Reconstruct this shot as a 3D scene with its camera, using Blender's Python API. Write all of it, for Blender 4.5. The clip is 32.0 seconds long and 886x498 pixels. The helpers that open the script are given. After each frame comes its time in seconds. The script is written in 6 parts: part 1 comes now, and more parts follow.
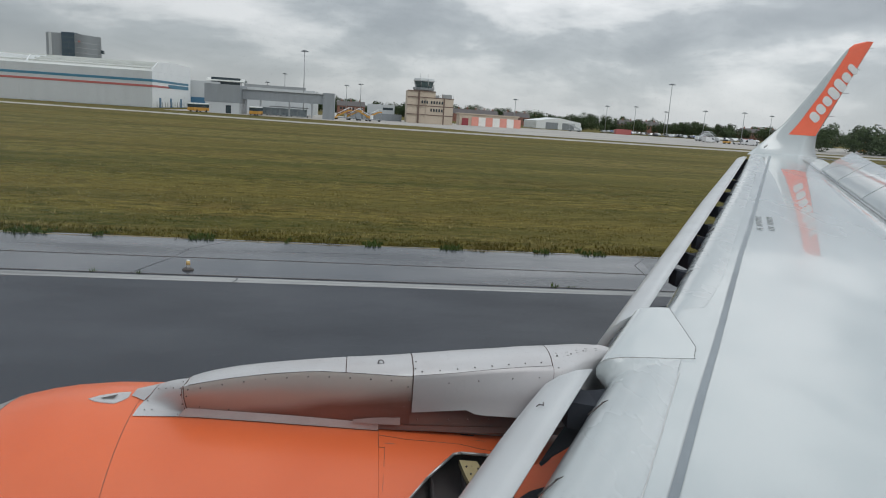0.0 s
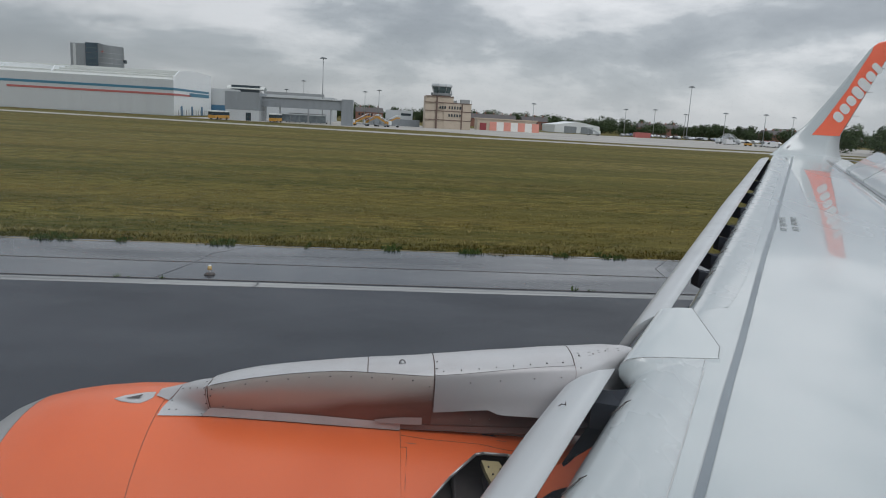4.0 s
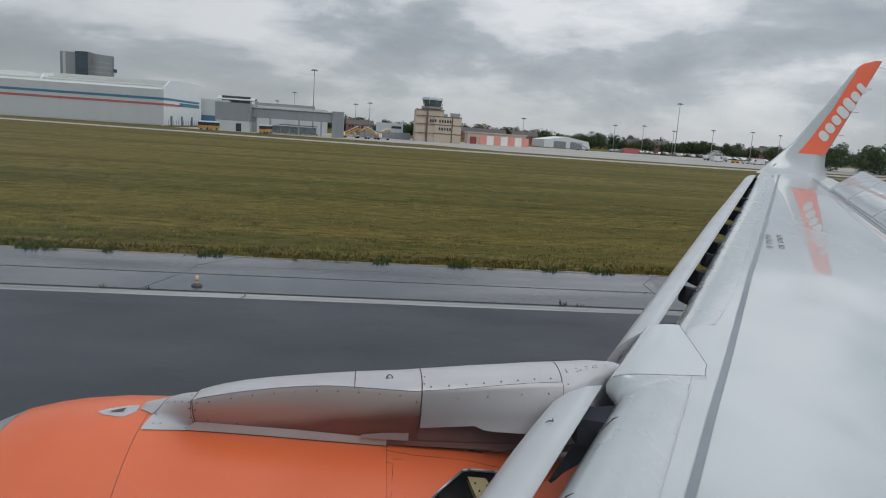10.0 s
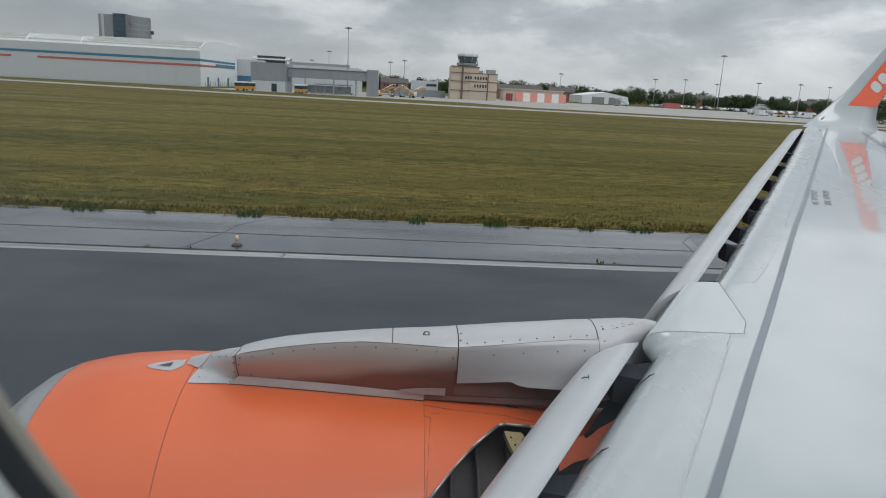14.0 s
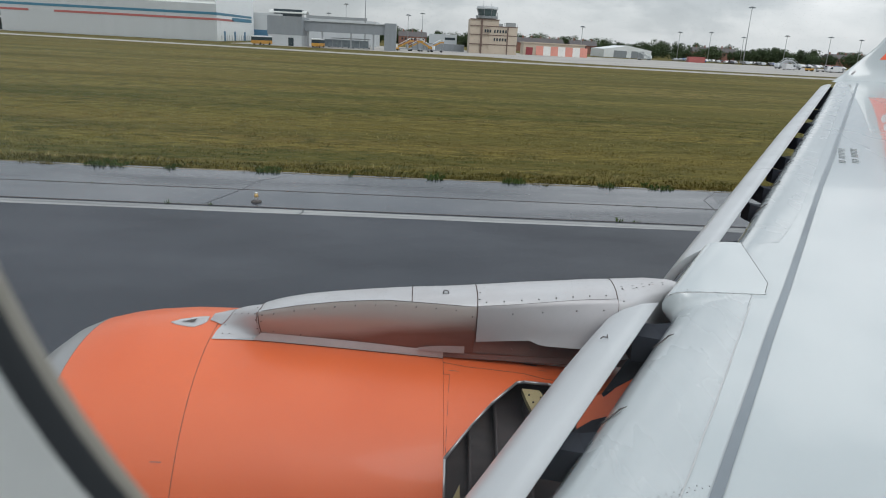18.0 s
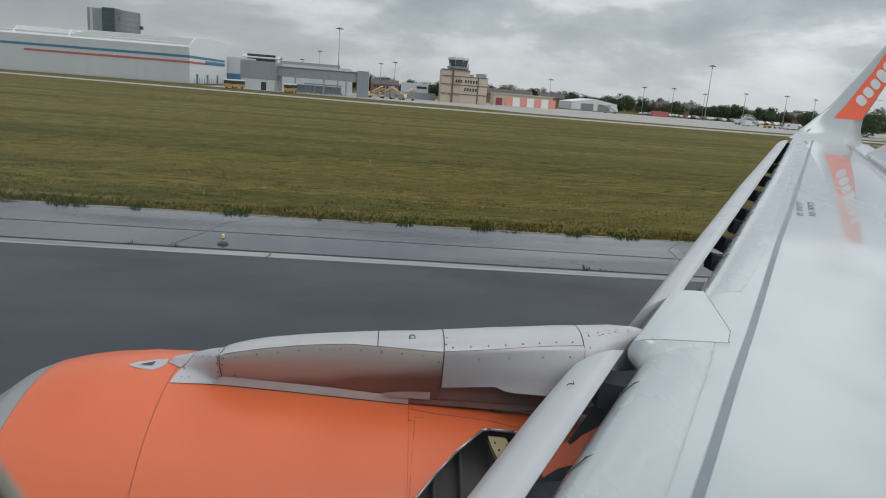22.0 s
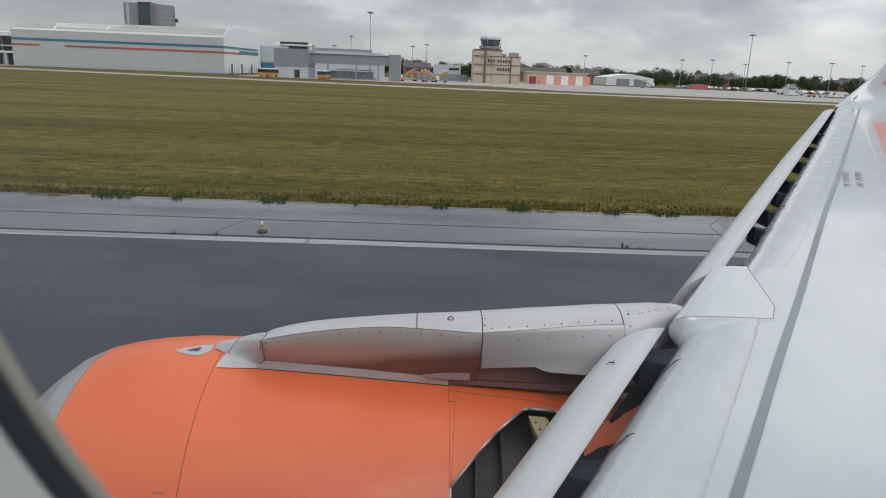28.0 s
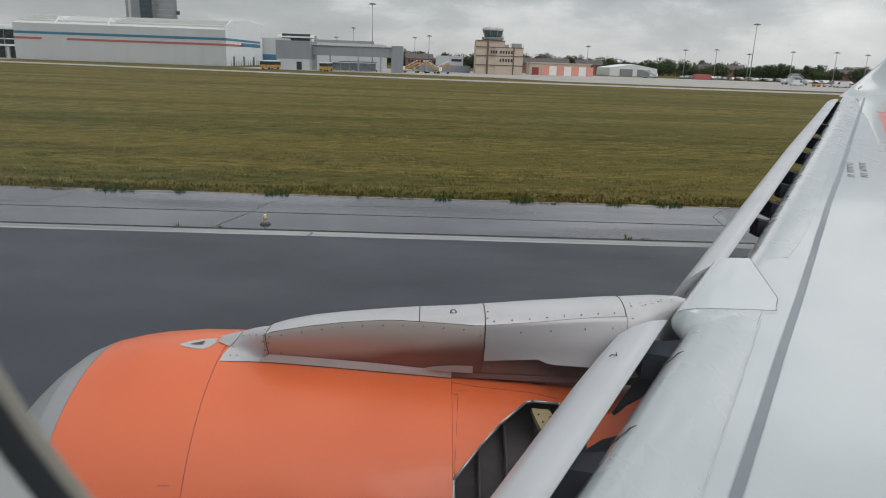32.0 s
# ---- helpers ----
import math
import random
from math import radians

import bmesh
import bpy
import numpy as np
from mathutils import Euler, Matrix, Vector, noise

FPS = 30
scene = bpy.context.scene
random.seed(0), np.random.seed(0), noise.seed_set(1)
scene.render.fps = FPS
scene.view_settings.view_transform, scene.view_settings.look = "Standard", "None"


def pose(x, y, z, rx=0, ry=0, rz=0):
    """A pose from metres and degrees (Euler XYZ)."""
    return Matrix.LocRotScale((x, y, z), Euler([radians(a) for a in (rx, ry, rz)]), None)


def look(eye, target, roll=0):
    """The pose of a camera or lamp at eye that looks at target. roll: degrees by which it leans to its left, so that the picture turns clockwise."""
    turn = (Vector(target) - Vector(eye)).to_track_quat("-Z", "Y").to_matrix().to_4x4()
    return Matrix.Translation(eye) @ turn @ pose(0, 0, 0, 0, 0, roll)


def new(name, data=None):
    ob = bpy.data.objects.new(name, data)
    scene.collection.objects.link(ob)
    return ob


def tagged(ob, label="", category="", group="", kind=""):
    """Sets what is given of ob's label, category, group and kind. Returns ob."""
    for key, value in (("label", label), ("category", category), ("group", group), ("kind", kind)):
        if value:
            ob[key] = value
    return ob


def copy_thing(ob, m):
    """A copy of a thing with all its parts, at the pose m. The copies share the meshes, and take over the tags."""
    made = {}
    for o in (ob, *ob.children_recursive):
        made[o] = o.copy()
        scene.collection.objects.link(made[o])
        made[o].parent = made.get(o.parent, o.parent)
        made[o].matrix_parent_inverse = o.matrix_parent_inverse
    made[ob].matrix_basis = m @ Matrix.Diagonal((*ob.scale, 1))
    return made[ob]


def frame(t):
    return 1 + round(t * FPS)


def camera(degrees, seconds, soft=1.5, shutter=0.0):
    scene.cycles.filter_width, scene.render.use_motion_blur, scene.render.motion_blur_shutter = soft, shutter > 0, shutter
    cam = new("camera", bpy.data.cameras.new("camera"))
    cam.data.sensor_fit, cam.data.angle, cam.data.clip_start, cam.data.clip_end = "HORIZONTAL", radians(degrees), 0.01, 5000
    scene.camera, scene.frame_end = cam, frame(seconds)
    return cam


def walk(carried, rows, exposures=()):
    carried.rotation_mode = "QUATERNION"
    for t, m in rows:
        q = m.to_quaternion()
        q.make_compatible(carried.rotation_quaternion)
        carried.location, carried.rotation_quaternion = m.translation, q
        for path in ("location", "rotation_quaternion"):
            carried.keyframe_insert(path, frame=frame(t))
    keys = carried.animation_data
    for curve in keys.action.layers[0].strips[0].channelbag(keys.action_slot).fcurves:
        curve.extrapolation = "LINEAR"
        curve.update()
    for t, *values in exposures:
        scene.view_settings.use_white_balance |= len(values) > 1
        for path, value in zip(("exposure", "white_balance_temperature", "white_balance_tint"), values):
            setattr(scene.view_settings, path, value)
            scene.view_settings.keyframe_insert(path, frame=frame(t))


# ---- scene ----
# The camera: a phone held at a cabin window, x aft along the aircraft, y outboard, z up from the tarmac.
cam = camera(65.71, 32.0, soft=1.0)
cam.data.dof.use_dof, cam.data.dof.focus_distance, cam.data.dof.aperture_fstop = True, 9.0, 9.0
PATH = [
    (0.0, 0.021, 0.010, 4.468, -11.16, -3.73, -6.74),
    (0.5, 0.019, 0.010, 4.458, -11.14, -3.30, -6.26),
    (1.0, 0.012, -0.003, 4.443, -10.89, -3.30, -5.87),
    (1.5, 0.009, -0.001, 4.441, -11.28, -3.52, -5.43),
    (2.0, 0.008, -0.003, 4.440, -11.05, -3.43, -5.20),
    (2.5, 0.012, -0.004, 4.441, -11.13, -3.19, -5.32),
    (3.0, 0.009, -0.003, 4.435, -10.83, -3.09, -5.59),
    (3.5, 0.010, 0.001, 4.437, -10.88, -3.10, -5.27),
    (5.5, 0.007, 0.004, 4.438, -10.31, -3.25, -5.35),
    (6.0, 0.007, -0.001, 4.437, -10.16, -3.38, -5.21),
    (6.5, 0.008, 0.001, 4.438, -10.15, -3.32, -5.03),
    (7.0, 0.008, -0.001, 4.439, -10.02, -3.43, -4.92),
    (7.5, 0.004, 0.002, 4.441, -10.28, -3.59, -5.15),
    (8.0, 0.007, -0.002, 4.436, -9.97, -3.61, -5.09),
    (8.5, 0.012, -0.001, 4.438, -9.81, -3.57, -4.94),
    (9.0, 0.013, 0.004, 4.441, -9.65, -3.60, -5.49),
    (9.5, 0.012, 0.003, 4.446, -9.73, -3.78, -5.87),
    (10.0, 0.011, 0.004, 4.449, -9.70, -3.88, -6.06),
    (10.5, 0.010, 0.002, 4.448, -9.53, -3.69, -6.13),
    (11.0, 0.012, 0.002, 4.447, -9.79, -3.74, -6.05),
    (11.5, 0.011, -0.001, 4.445, -9.75, -3.48, -6.03),
    (12.0, 0.015, -0.001, 4.448, -9.78, -3.45, -6.18),
    (12.5, 0.012, 0.003, 4.443, -9.77, -3.36, -6.19),
    (13.0, 0.007, -0.003, 4.440, -9.93, -3.30, -5.88),
    (13.5, 0.003, 0.009, 4.433, -11.31, -3.11, -4.74),
    (14.0, 0.011, -0.006, 4.444, -13.29, -3.02, -3.17),
    (14.5, 0.015, -0.006, 4.451, -15.27, -2.79, -2.39),
    (16.5, 0.001, -0.003, 4.461, -17.45, -2.56, -0.72),
    (17.0, 0.000, -0.007, 4.457, -17.24, -2.44, -0.72),
    (17.5, 0.000, -0.005, 4.456, -17.31, -2.45, -0.70),
    (18.0, -0.001, -0.001, 4.457, -16.97, -2.88, -1.67),
    (18.5, -0.004, -0.001, 4.454, -16.33, -3.25, -2.47),
    (19.0, 0.000, 0.002, 4.450, -15.18, -3.62, -3.47),
    (19.5, -0.001, 0.005, 4.445, -14.03, -3.61, -3.69),
    (20.0, 0.004, 0.002, 4.446, -13.85, -3.62, -3.18),
    (20.5, 0.006, 0.003, 4.444, -13.46, -4.18, -3.84),
    (21.0, 0.007, 0.007, 4.439, -12.69, -4.69, -4.88),
    (21.5, 0.004, 0.002, 4.445, -12.56, -4.64, -4.45),
    (22.0, 0.007, 0.005, 4.447, -13.01, -4.41, -3.97),
    (22.5, 0.007, -0.007, 4.452, -13.55, -4.07, -3.31),
    (23.0, 0.007, -0.002, 4.449, -13.61, -3.78, -2.51),
    (23.5, 0.009, -0.004, 4.446, -13.67, -3.47, -1.75),
    (24.0, 0.009, -0.001, 4.446, -13.86, -3.15, -1.12),
    (24.5, 0.009, -0.003, 4.450, -14.01, -2.65, -0.72),
    (25.0, 0.008, -0.000, 4.440, -14.10, -2.40, -0.61),
    (25.5, 0.010, -0.002, 4.449, -14.17, -2.39, -0.54),
    (27.5, 0.009, -0.001, 4.447, -14.62, -2.19, -1.08),
    (28.0, 0.009, -0.000, 4.445, -14.64, -2.27, -1.34),
    (28.5, 0.013, 0.000, 4.451, -14.88, -2.14, -1.39),
    (29.0, 0.010, 0.002, 4.449, -14.80, -2.12, -1.41),
    (29.5, 0.012, 0.004, 4.447, -14.82, -2.26, -1.38),
    (30.0, 0.011, 0.005, 4.448, -14.80, -2.14, -1.37),
    (30.5, 0.010, 0.001, 4.447, -14.97, -2.16, -1.37),
    (31.0, 0.011, 0.003, 4.449, -15.24, -2.15, -1.31),
    (31.5, 0.010, 0.002, 4.450, -15.20, -1.94, -1.26),
    (32.0, 0.013, -0.000, 4.453, -15.33, -1.99, -1.14),
]
walk(cam, [(t, pose(x, y, z, 90 + p, r, w)) for t, x, y, z, p, r, w in PATH],
     exposures=[(0.0, -0.13, 6350, 9), (3.5, -0.25, 6300, 10), (6.0, -0.33, 6130, 11), (9.0, -0.33, 6230, 11), (10.5, -0.28, 6250, 10), (13.0, -0.27, 6280, 9), (14.5, -0.13, 6300, 9), (17.0, 0.06, 6350, 10),
                (18.0, 0.03, 6300, 9), (19.0, -0.09, 6300, 9), (22.0, -0.16, 6300, 9), (23.0, 0.04, 6380, 10), (25.0, 0.04, 6430, 11), (29.0, -0.11, 6470, 11), (32.0, -0.12, 6540, 11)])

# ---- light: overcast day ----
SUN_AZ, SUN_EL = radians(150), radians(48)
world = bpy.data.worlds.new("overcast")
scene.world = world
world.use_nodes = True
wn, wl = world.node_tree.nodes, world.node_tree.links
wn.clear()


def wnode(kind, **kw):
    n = wn.new(kind)
    for k, v in kw.items():
        n.inputs[k].default_value = v
    return n


def wmath(op, a, b):
    n = wn.new("ShaderNodeMath")
    n.operation = op
    for i, v in enumerate((a, b)):
        if isinstance(v, (int, float)):
            n.inputs[i].default_value = v
        else:
            wl.new(v, n.inputs[i])
    return n.outputs[0]


def ramp_of(nodes, links, fac, stops):
    r = nodes.new("ShaderNodeValToRGB")
    while len(r.color_ramp.elements) < len(stops):
        r.color_ramp.elements.new(0.5)
    for e, (p, c) in zip(r.color_ramp.elements, stops):
        e.position, e.color = p, (*c, 1)
    links.new(fac, r.inputs[0])
    return r.outputs[0]


tc = wn.new("ShaderNodeTexCoord")
sep = wn.new("ShaderNodeSeparateXYZ")
wl.new(tc.outputs["Generated"], sep.inputs[0])
height = wmath("MAXIMUM", sep.outputs["Z"], 0.0)
big = wnode("ShaderNodeTexNoise", Scale=2.3, Detail=10.0, Roughness=0.52, Distortion=0.25)
small = wnode("ShaderNodeTexNoise", Scale=5.5, Detail=7.0, Roughness=0.6, Distortion=0.3)
shift = wnode("ShaderNodeMapping")
shift.inputs["Location"].default_value = (0.35, 0.2, 0.15)
shift.inputs["Scale"].default_value = (1.25, 1.25, 3.6)
wl.new(tc.outputs["Generated"], shift.inputs[0])
wl.new(shift.outputs[0], big.inputs["Vector"])
wl.new(shift.outputs[0], small.inputs["Vector"])
cover = wmath("ADD", wmath("MULTIPLY", big.outputs[0], 0.72), wmath("MULTIPLY", small.outputs[0], 0.28))
cloud = ramp_of(wn, wl, cover, [(0.38, (0.40, 0.425, 0.45)), (0.455, (0.49, 0.52, 0.54)), (0.505, (0.60, 0.63, 0.645)),
                                (0.545, (0.84, 0.855, 0.855)), (0.61, (1.06, 1.06, 1.05))])
veil = ramp_of(wn, wl, height, [(0.0, (0.68, 0.71, 0.73)), (0.10, (0.64, 0.67, 0.69)), (0.32, (0.52, 0.54, 0.55))])
mixh = wn.new("ShaderNodeMix")
mixh.data_type = "RGBA"
fade = ramp_of(wn, wl, height, [(0.0, (0.25, 0.25, 0.25)), (0.04, (0.55, 0.55, 0.55)), (0.10, (0.95, 0.95, 0.95)), (0.3, (1, 1, 1))])
wl.new(fade, mixh.inputs["Factor"])
wl.new(veil, mixh.inputs["A"])
wl.new(cloud, mixh.inputs["B"])
sky = wn.new("ShaderNodeTexSky")
sky.sky_type, sky.sun_disc, sky.sun_elevation, sky.sun_rotation = "NISHITA", False, SUN_EL, SUN_AZ
bg_sky = wnode("ShaderNodeBackground", Strength=0.012)
wl.new(sky.outputs[0], bg_sky.inputs["Color"])
bg_cloud = wnode("ShaderNodeBackground", Strength=1.6)
south = wmath("ADD", 1.05, wmath("MULTIPLY", wmath("MAXIMUM", sep.outputs["X"], -0.4), 0.30))
wl.new(wmath("MULTIPLY", south, 1.6), bg_cloud.inputs["Strength"])
dome = ramp_of(wn, wl, height, [(0.0, (0.42, 0.42, 0.42)), (0.35, (0.50, 0.50, 0.50)), (1.0, (1, 1, 1))])
zenith = wn.new("ShaderNodeMix")
zenith.data_type, zenith.blend_type = "RGBA", "MULTIPLY"
zenith.inputs["Factor"].default_value = 1.0
wl.new(mixh.outputs["Result"], zenith.inputs["A"])
wl.new(dome, zenith.inputs["B"])
wl.new(zenith.outputs["Result"], bg_cloud.inputs["Color"])
both = wn.new("ShaderNodeAddShader")
wl.new(bg_sky.outputs[0], both.inputs[0])
wl.new(bg_cloud.outputs[0], both.inputs[1])
wout = wn.new("ShaderNodeOutputWorld")
wl.new(both.outputs[0], wout.inputs["Surface"])

sun = new("sun", bpy.data.lights.new("sun", "SUN"))
sun.data.energy, sun.data.angle, sun.data.color = 0.78, radians(28), (1.0, 0.97, 0.93)
sun.matrix_world = look((0, 0, 50), Vector((0, 0, 50)) - Vector((math.sin(SUN_AZ) * math.cos(SUN_EL), math.cos(SUN_AZ) * math.cos(SUN_EL), math.sin(SUN_EL))))


# ---- materials ----
def mat(name, color, rough=0.5, metal=0.0, tint=None, scale=3.0, amount=0.5, fine=40.0, fine_amount=0.15, bump=0.0, bump_scale=60.0,
        rough_var=0.0, coat=0.0, stretch=(1, 1, 1), random_amount=0.0, spec=0.5):
    """A procedural surface: base colour, a second tint in large patches, fine grain, uneven gloss and relief."""
    m = bpy.data.materials.new(name)
    m.use_nodes = True
    nt = m.node_tree
    bsdf = nt.nodes["Principled BSDF"]
    co = nt.nodes.new("ShaderNodeTexCoord")
    mp = nt.nodes.new("ShaderNodeMapping")
    mp.inputs["Scale"].default_value = stretch
    nt.links.new(co.outputs["Object"], mp.inputs[0])

    def noise_tex(s, detail=4.0):
        n = nt.nodes.new("ShaderNodeTexNoise")
        n.inputs["Scale"].default_value, n.inputs["Detail"].default_value = s, detail
        nt.links.new(mp.outputs[0], n.inputs["Vector"])
        return n.outputs[0]

    def mixed(a, b, fac):
        x = nt.nodes.new("ShaderNodeMix")
        x.data_type = "RGBA"
        for sock, v in (("A", a), ("B", b)):
            if isinstance(v, tuple):
                x.inputs[sock].default_value = (*v, 1)
            else:
                nt.links.new(v, x.inputs[sock])
        nt.links.new(fac, x.inputs["Factor"])
        return x.outputs["Result"]

    def span(fac, lo, hi, a, b):
        r = nt.nodes.new("ShaderNodeMapRange")
        for k, v in zip(("From Min", "From Max", "To Min", "To Max"), (lo, hi, a, b)):
            r.inputs[k].default_value = v
        nt.links.new(fac, r.inputs["Value"])
        return r.outputs[0]

    tint = tint or tuple(c * 0.78 for c in color)
    patches = noise_tex(scale)
    col = mixed(color, tint, span(patches, 0.4, 0.7, 0, amount))
    col = mixed(col, tuple(c * 0.55 for c in color), span(noise_tex(fine, 2.0), 0.45, 0.8, 0, fine_amount))
    if random_amount:
        oi = nt.nodes.new("ShaderNodeObjectInfo")
        col = mixed(col, tuple(min(1, c * 1.5) for c in color), span(oi.outputs["Random"], 0, 1, 0, random_amount))
    nt.links.new(col, bsdf.inputs["Base Color"])
    bsdf.inputs["Metallic"].default_value = metal
    bsdf.inputs["Coat Weight"].default_value = coat
    bsdf.inputs["Coat Roughness"].default_value = 0.03
    bsdf.inputs["Specular IOR Level"].default_value = spec
    nt.links.new(span(patches, 0.35, 0.7, rough - rough_var, rough + rough_var), bsdf.inputs["Roughness"])
    if bump:
        b = nt.nodes.new("ShaderNodeBump")
        b.inputs["Strength"].default_value, b.inputs["Distance"].default_value = bump, 0.02
        nt.links.new(noise_tex(bump_scale), b.inputs["Height"])
        nt.links.new(b.outputs[0], bsdf.inputs["Normal"])
    return m


WHITE = mat("wing_white", (0.470, 0.515, 0.525), 0.24, tint=(0.44, 0.485, 0.50), scale=0.6, amount=0.5, fine=14, fine_amount=0.05, rough_var=0.06, coat=1.0, stretch=(1, 0.4, 1))
NOSE = mat("nose_white", (0.475, 0.515, 0.525), 0.28, tint=(0.45, 0.485, 0.495), scale=3.0, amount=0.5, fine=25, fine_amount=0.1, rough_var=0.07, coat=0.75, stretch=(1.4, 0.4, 1))
SLAT = mat("slat_white", (0.49, 0.51, 0.525), 0.36, tint=(0.43, 0.445, 0.455), scale=2.2, amount=0.5, fine=30, fine_amount=0.08, rough_var=0.06, coat=0.2)
STRIPE = mat("stripe_grey", (0.22, 0.255, 0.28), 0.4, tint=(0.15, 0.175, 0.20), scale=1.2, amount=0.7)
ORANGE = mat("orange_paint", (0.75, 0.147, 0.043), 0.42, tint=(0.69, 0.125, 0.034), scale=1.4, amount=0.8, fine=55, fine_amount=0.05, rough_var=0.06, coat=0.14)
ORANGE_MARK = mat("orange_marking", (0.93, 0.145, 0.058), 0.34, tint=(0.88, 0.13, 0.05), scale=2, amount=0.4, fine_amount=0.04, coat=0.3)
LETTER = mat("marking_white", (0.80, 0.81, 0.80), 0.4, scale=2, amount=0.2, fine_amount=0.05)
LIP = mat("bare_aluminium", (0.44, 0.445, 0.45), 0.42, metal=0.7, scale=3, amount=0.4, rough_var=0.08)
PYLON = mat("pylon_grey", (0.50, 0.50, 0.51), 0.42, metal=0.12, tint=(0.44, 0.42, 0.42), scale=2.5, amount=0.6, fine=30, fine_amount=0.08, rough_var=0.07, stretch=(1, 1, 2))
PANEL = mat("pylon_panel_grey", (0.44, 0.43, 0.44), 0.42, metal=0.2, tint=(0.37, 0.35, 0.345), scale=2.0, amount=0.6, fine=30, fine_amount=0.08)
SHIELD_BROWN = mat("brown_metal_side", (0.20, 0.115, 0.095), 0.44, metal=0.25, tint=(0.13, 0.072, 0.062), scale=2.4, amount=0.8, fine=30, fine_amount=0.12, rough_var=0.08, stretch=(0.5, 1, 2.4))


def ragged_blend(m, upper_tone):
    """Blends a paler grey in above a ragged edge that climbs aft; brown stays below."""
    nt = m.node_tree
    bsdf = nt.nodes["Principled BSDF"]
    brown = bsdf.inputs["Base Color"].links[0].from_socket
    co = nt.nodes.new("ShaderNodeTexCoord")
    mp = nt.nodes.new("ShaderNodeMapping")
    mp.inputs["Scale"].default_value = (2.0, 2.0, 6.0)
    nt.links.new(co.outputs["Object"], mp.inputs[0])
    rag = nt.nodes.new("ShaderNodeTexNoise")
    rag.inputs["Scale"].default_value, rag.inputs["Detail"].default_value = 1.6, 5.0
    nt.links.new(mp.outputs[0], rag.inputs["Vector"])
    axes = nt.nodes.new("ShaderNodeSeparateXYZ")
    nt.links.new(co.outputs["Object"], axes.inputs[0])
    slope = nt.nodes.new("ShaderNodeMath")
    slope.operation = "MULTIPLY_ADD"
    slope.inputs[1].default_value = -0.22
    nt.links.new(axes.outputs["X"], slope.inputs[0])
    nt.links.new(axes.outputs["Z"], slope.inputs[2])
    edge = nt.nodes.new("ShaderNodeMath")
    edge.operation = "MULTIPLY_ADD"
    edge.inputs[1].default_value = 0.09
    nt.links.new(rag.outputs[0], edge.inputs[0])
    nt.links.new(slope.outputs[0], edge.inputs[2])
    part_upper = nt.nodes.new("ShaderNodeMapRange")
    part_upper.interpolation_type = "SMOOTHSTEP"
    part_upper.inputs["From Min"].default_value, part_upper.inputs["From Max"].default_value = 2.81, 2.93
    nt.links.new(edge.outputs[0], part_upper.inputs["Value"])
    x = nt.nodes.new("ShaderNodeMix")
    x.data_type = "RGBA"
    nt.links.new(part_upper.outputs[0], x.inputs["Factor"])
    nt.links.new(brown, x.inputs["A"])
    x.inputs["B"].default_value = (*upper_tone, 1)
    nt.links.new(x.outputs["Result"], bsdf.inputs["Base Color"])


ragged_blend(SHIELD_BROWN, (0.37, 0.34, 0.315))
BRACKET = mat("worn_bracket_grey", (0.36, 0.29, 0.28), 0.5, metal=0.15, tint=(0.30, 0.23, 0.22), scale=6)
DULL_BROWN = mat("dull_brown", (0.20, 0.135, 0.12), 0.5, metal=0.1, tint=(0.14, 0.09, 0.08), scale=3)
SEAL = mat("seal_grey", (0.50, 0.495, 0.50), 0.45, metal=0.15, tint=(0.42, 0.41, 0.41), scale=6)
DARK = mat("dark_cavity", (0.035, 0.035, 0.042), 0.6, tint=(0.06, 0.06, 0.07), scale=5)
GAPLINE = mat("seam_dark", (0.075, 0.065, 0.062), 0.7)
RIVET = mat("rivet_grey", (0.30, 0.30, 0.31), 0.5, metal=0.3)
SCREW = mat("screw_steel", (0.16, 0.15, 0.15), 0.45, metal=0.6)
BEIGE = mat("primer_yellow", (0.46, 0.38, 0.20), 0.5, tint=(0.36, 0.29, 0.15), scale=8)
RIM = mat("rim_metal", (0.50, 0.50, 0.51), 0.35, metal=0.7)
LINER = mat("reverser_liner", (0.07, 0.06, 0.062), 0.5, tint=(0.11, 0.09, 0.085), scale=6, stretch=(1, 4, 1))
# near black: the slat gap's shade is put into this colour
TRACK = mat("slat_gap_dark", (0.030, 0.034, 0.044), 0.8, spec=0.15)
RUBBER = mat("window_seal_rubber", (0.045, 0.05, 0.055), 0.6, scale=8)
REVEAL = mat("window_reveal_beige", (0.40, 0.375, 0.32), 0.6, scale=8, amount=0.3)
CABIN = mat("cabin_sidewall_grey", (0.80, 0.82, 0.79), 0.6, scale=8, amount=0.2, bump=0.1, bump_scale=400)
TARMAC = mat("runway_asphalt", (0.031, 0.036, 0.048), 0.48, tint=(0.022, 0.026, 0.035), scale=0.35, amount=0.8, fine=14, fine_amount=0.45, bump=0.25, bump_scale=35, rough_var=0.07, stretch=(0.6, 1, 1), spec=0.35)
SHOULDER = mat("wet_shoulder_asphalt", (0.066, 0.072, 0.084), 0.21, tint=(0.042, 0.046, 0.056), scale=0.45, amount=0.8, fine=7, fine_amount=0.25, bump=0.06, bump_scale=25, rough_var=0.14, stretch=(0.2, 1, 1))
LINE = mat("line_paint", (0.36, 0.365, 0.36), 0.6, tint=(0.15, 0.155, 0.16), scale=1.8, amount=1.0, fine=8, fine_amount=1.0, stretch=(0.10, 2.6, 1))


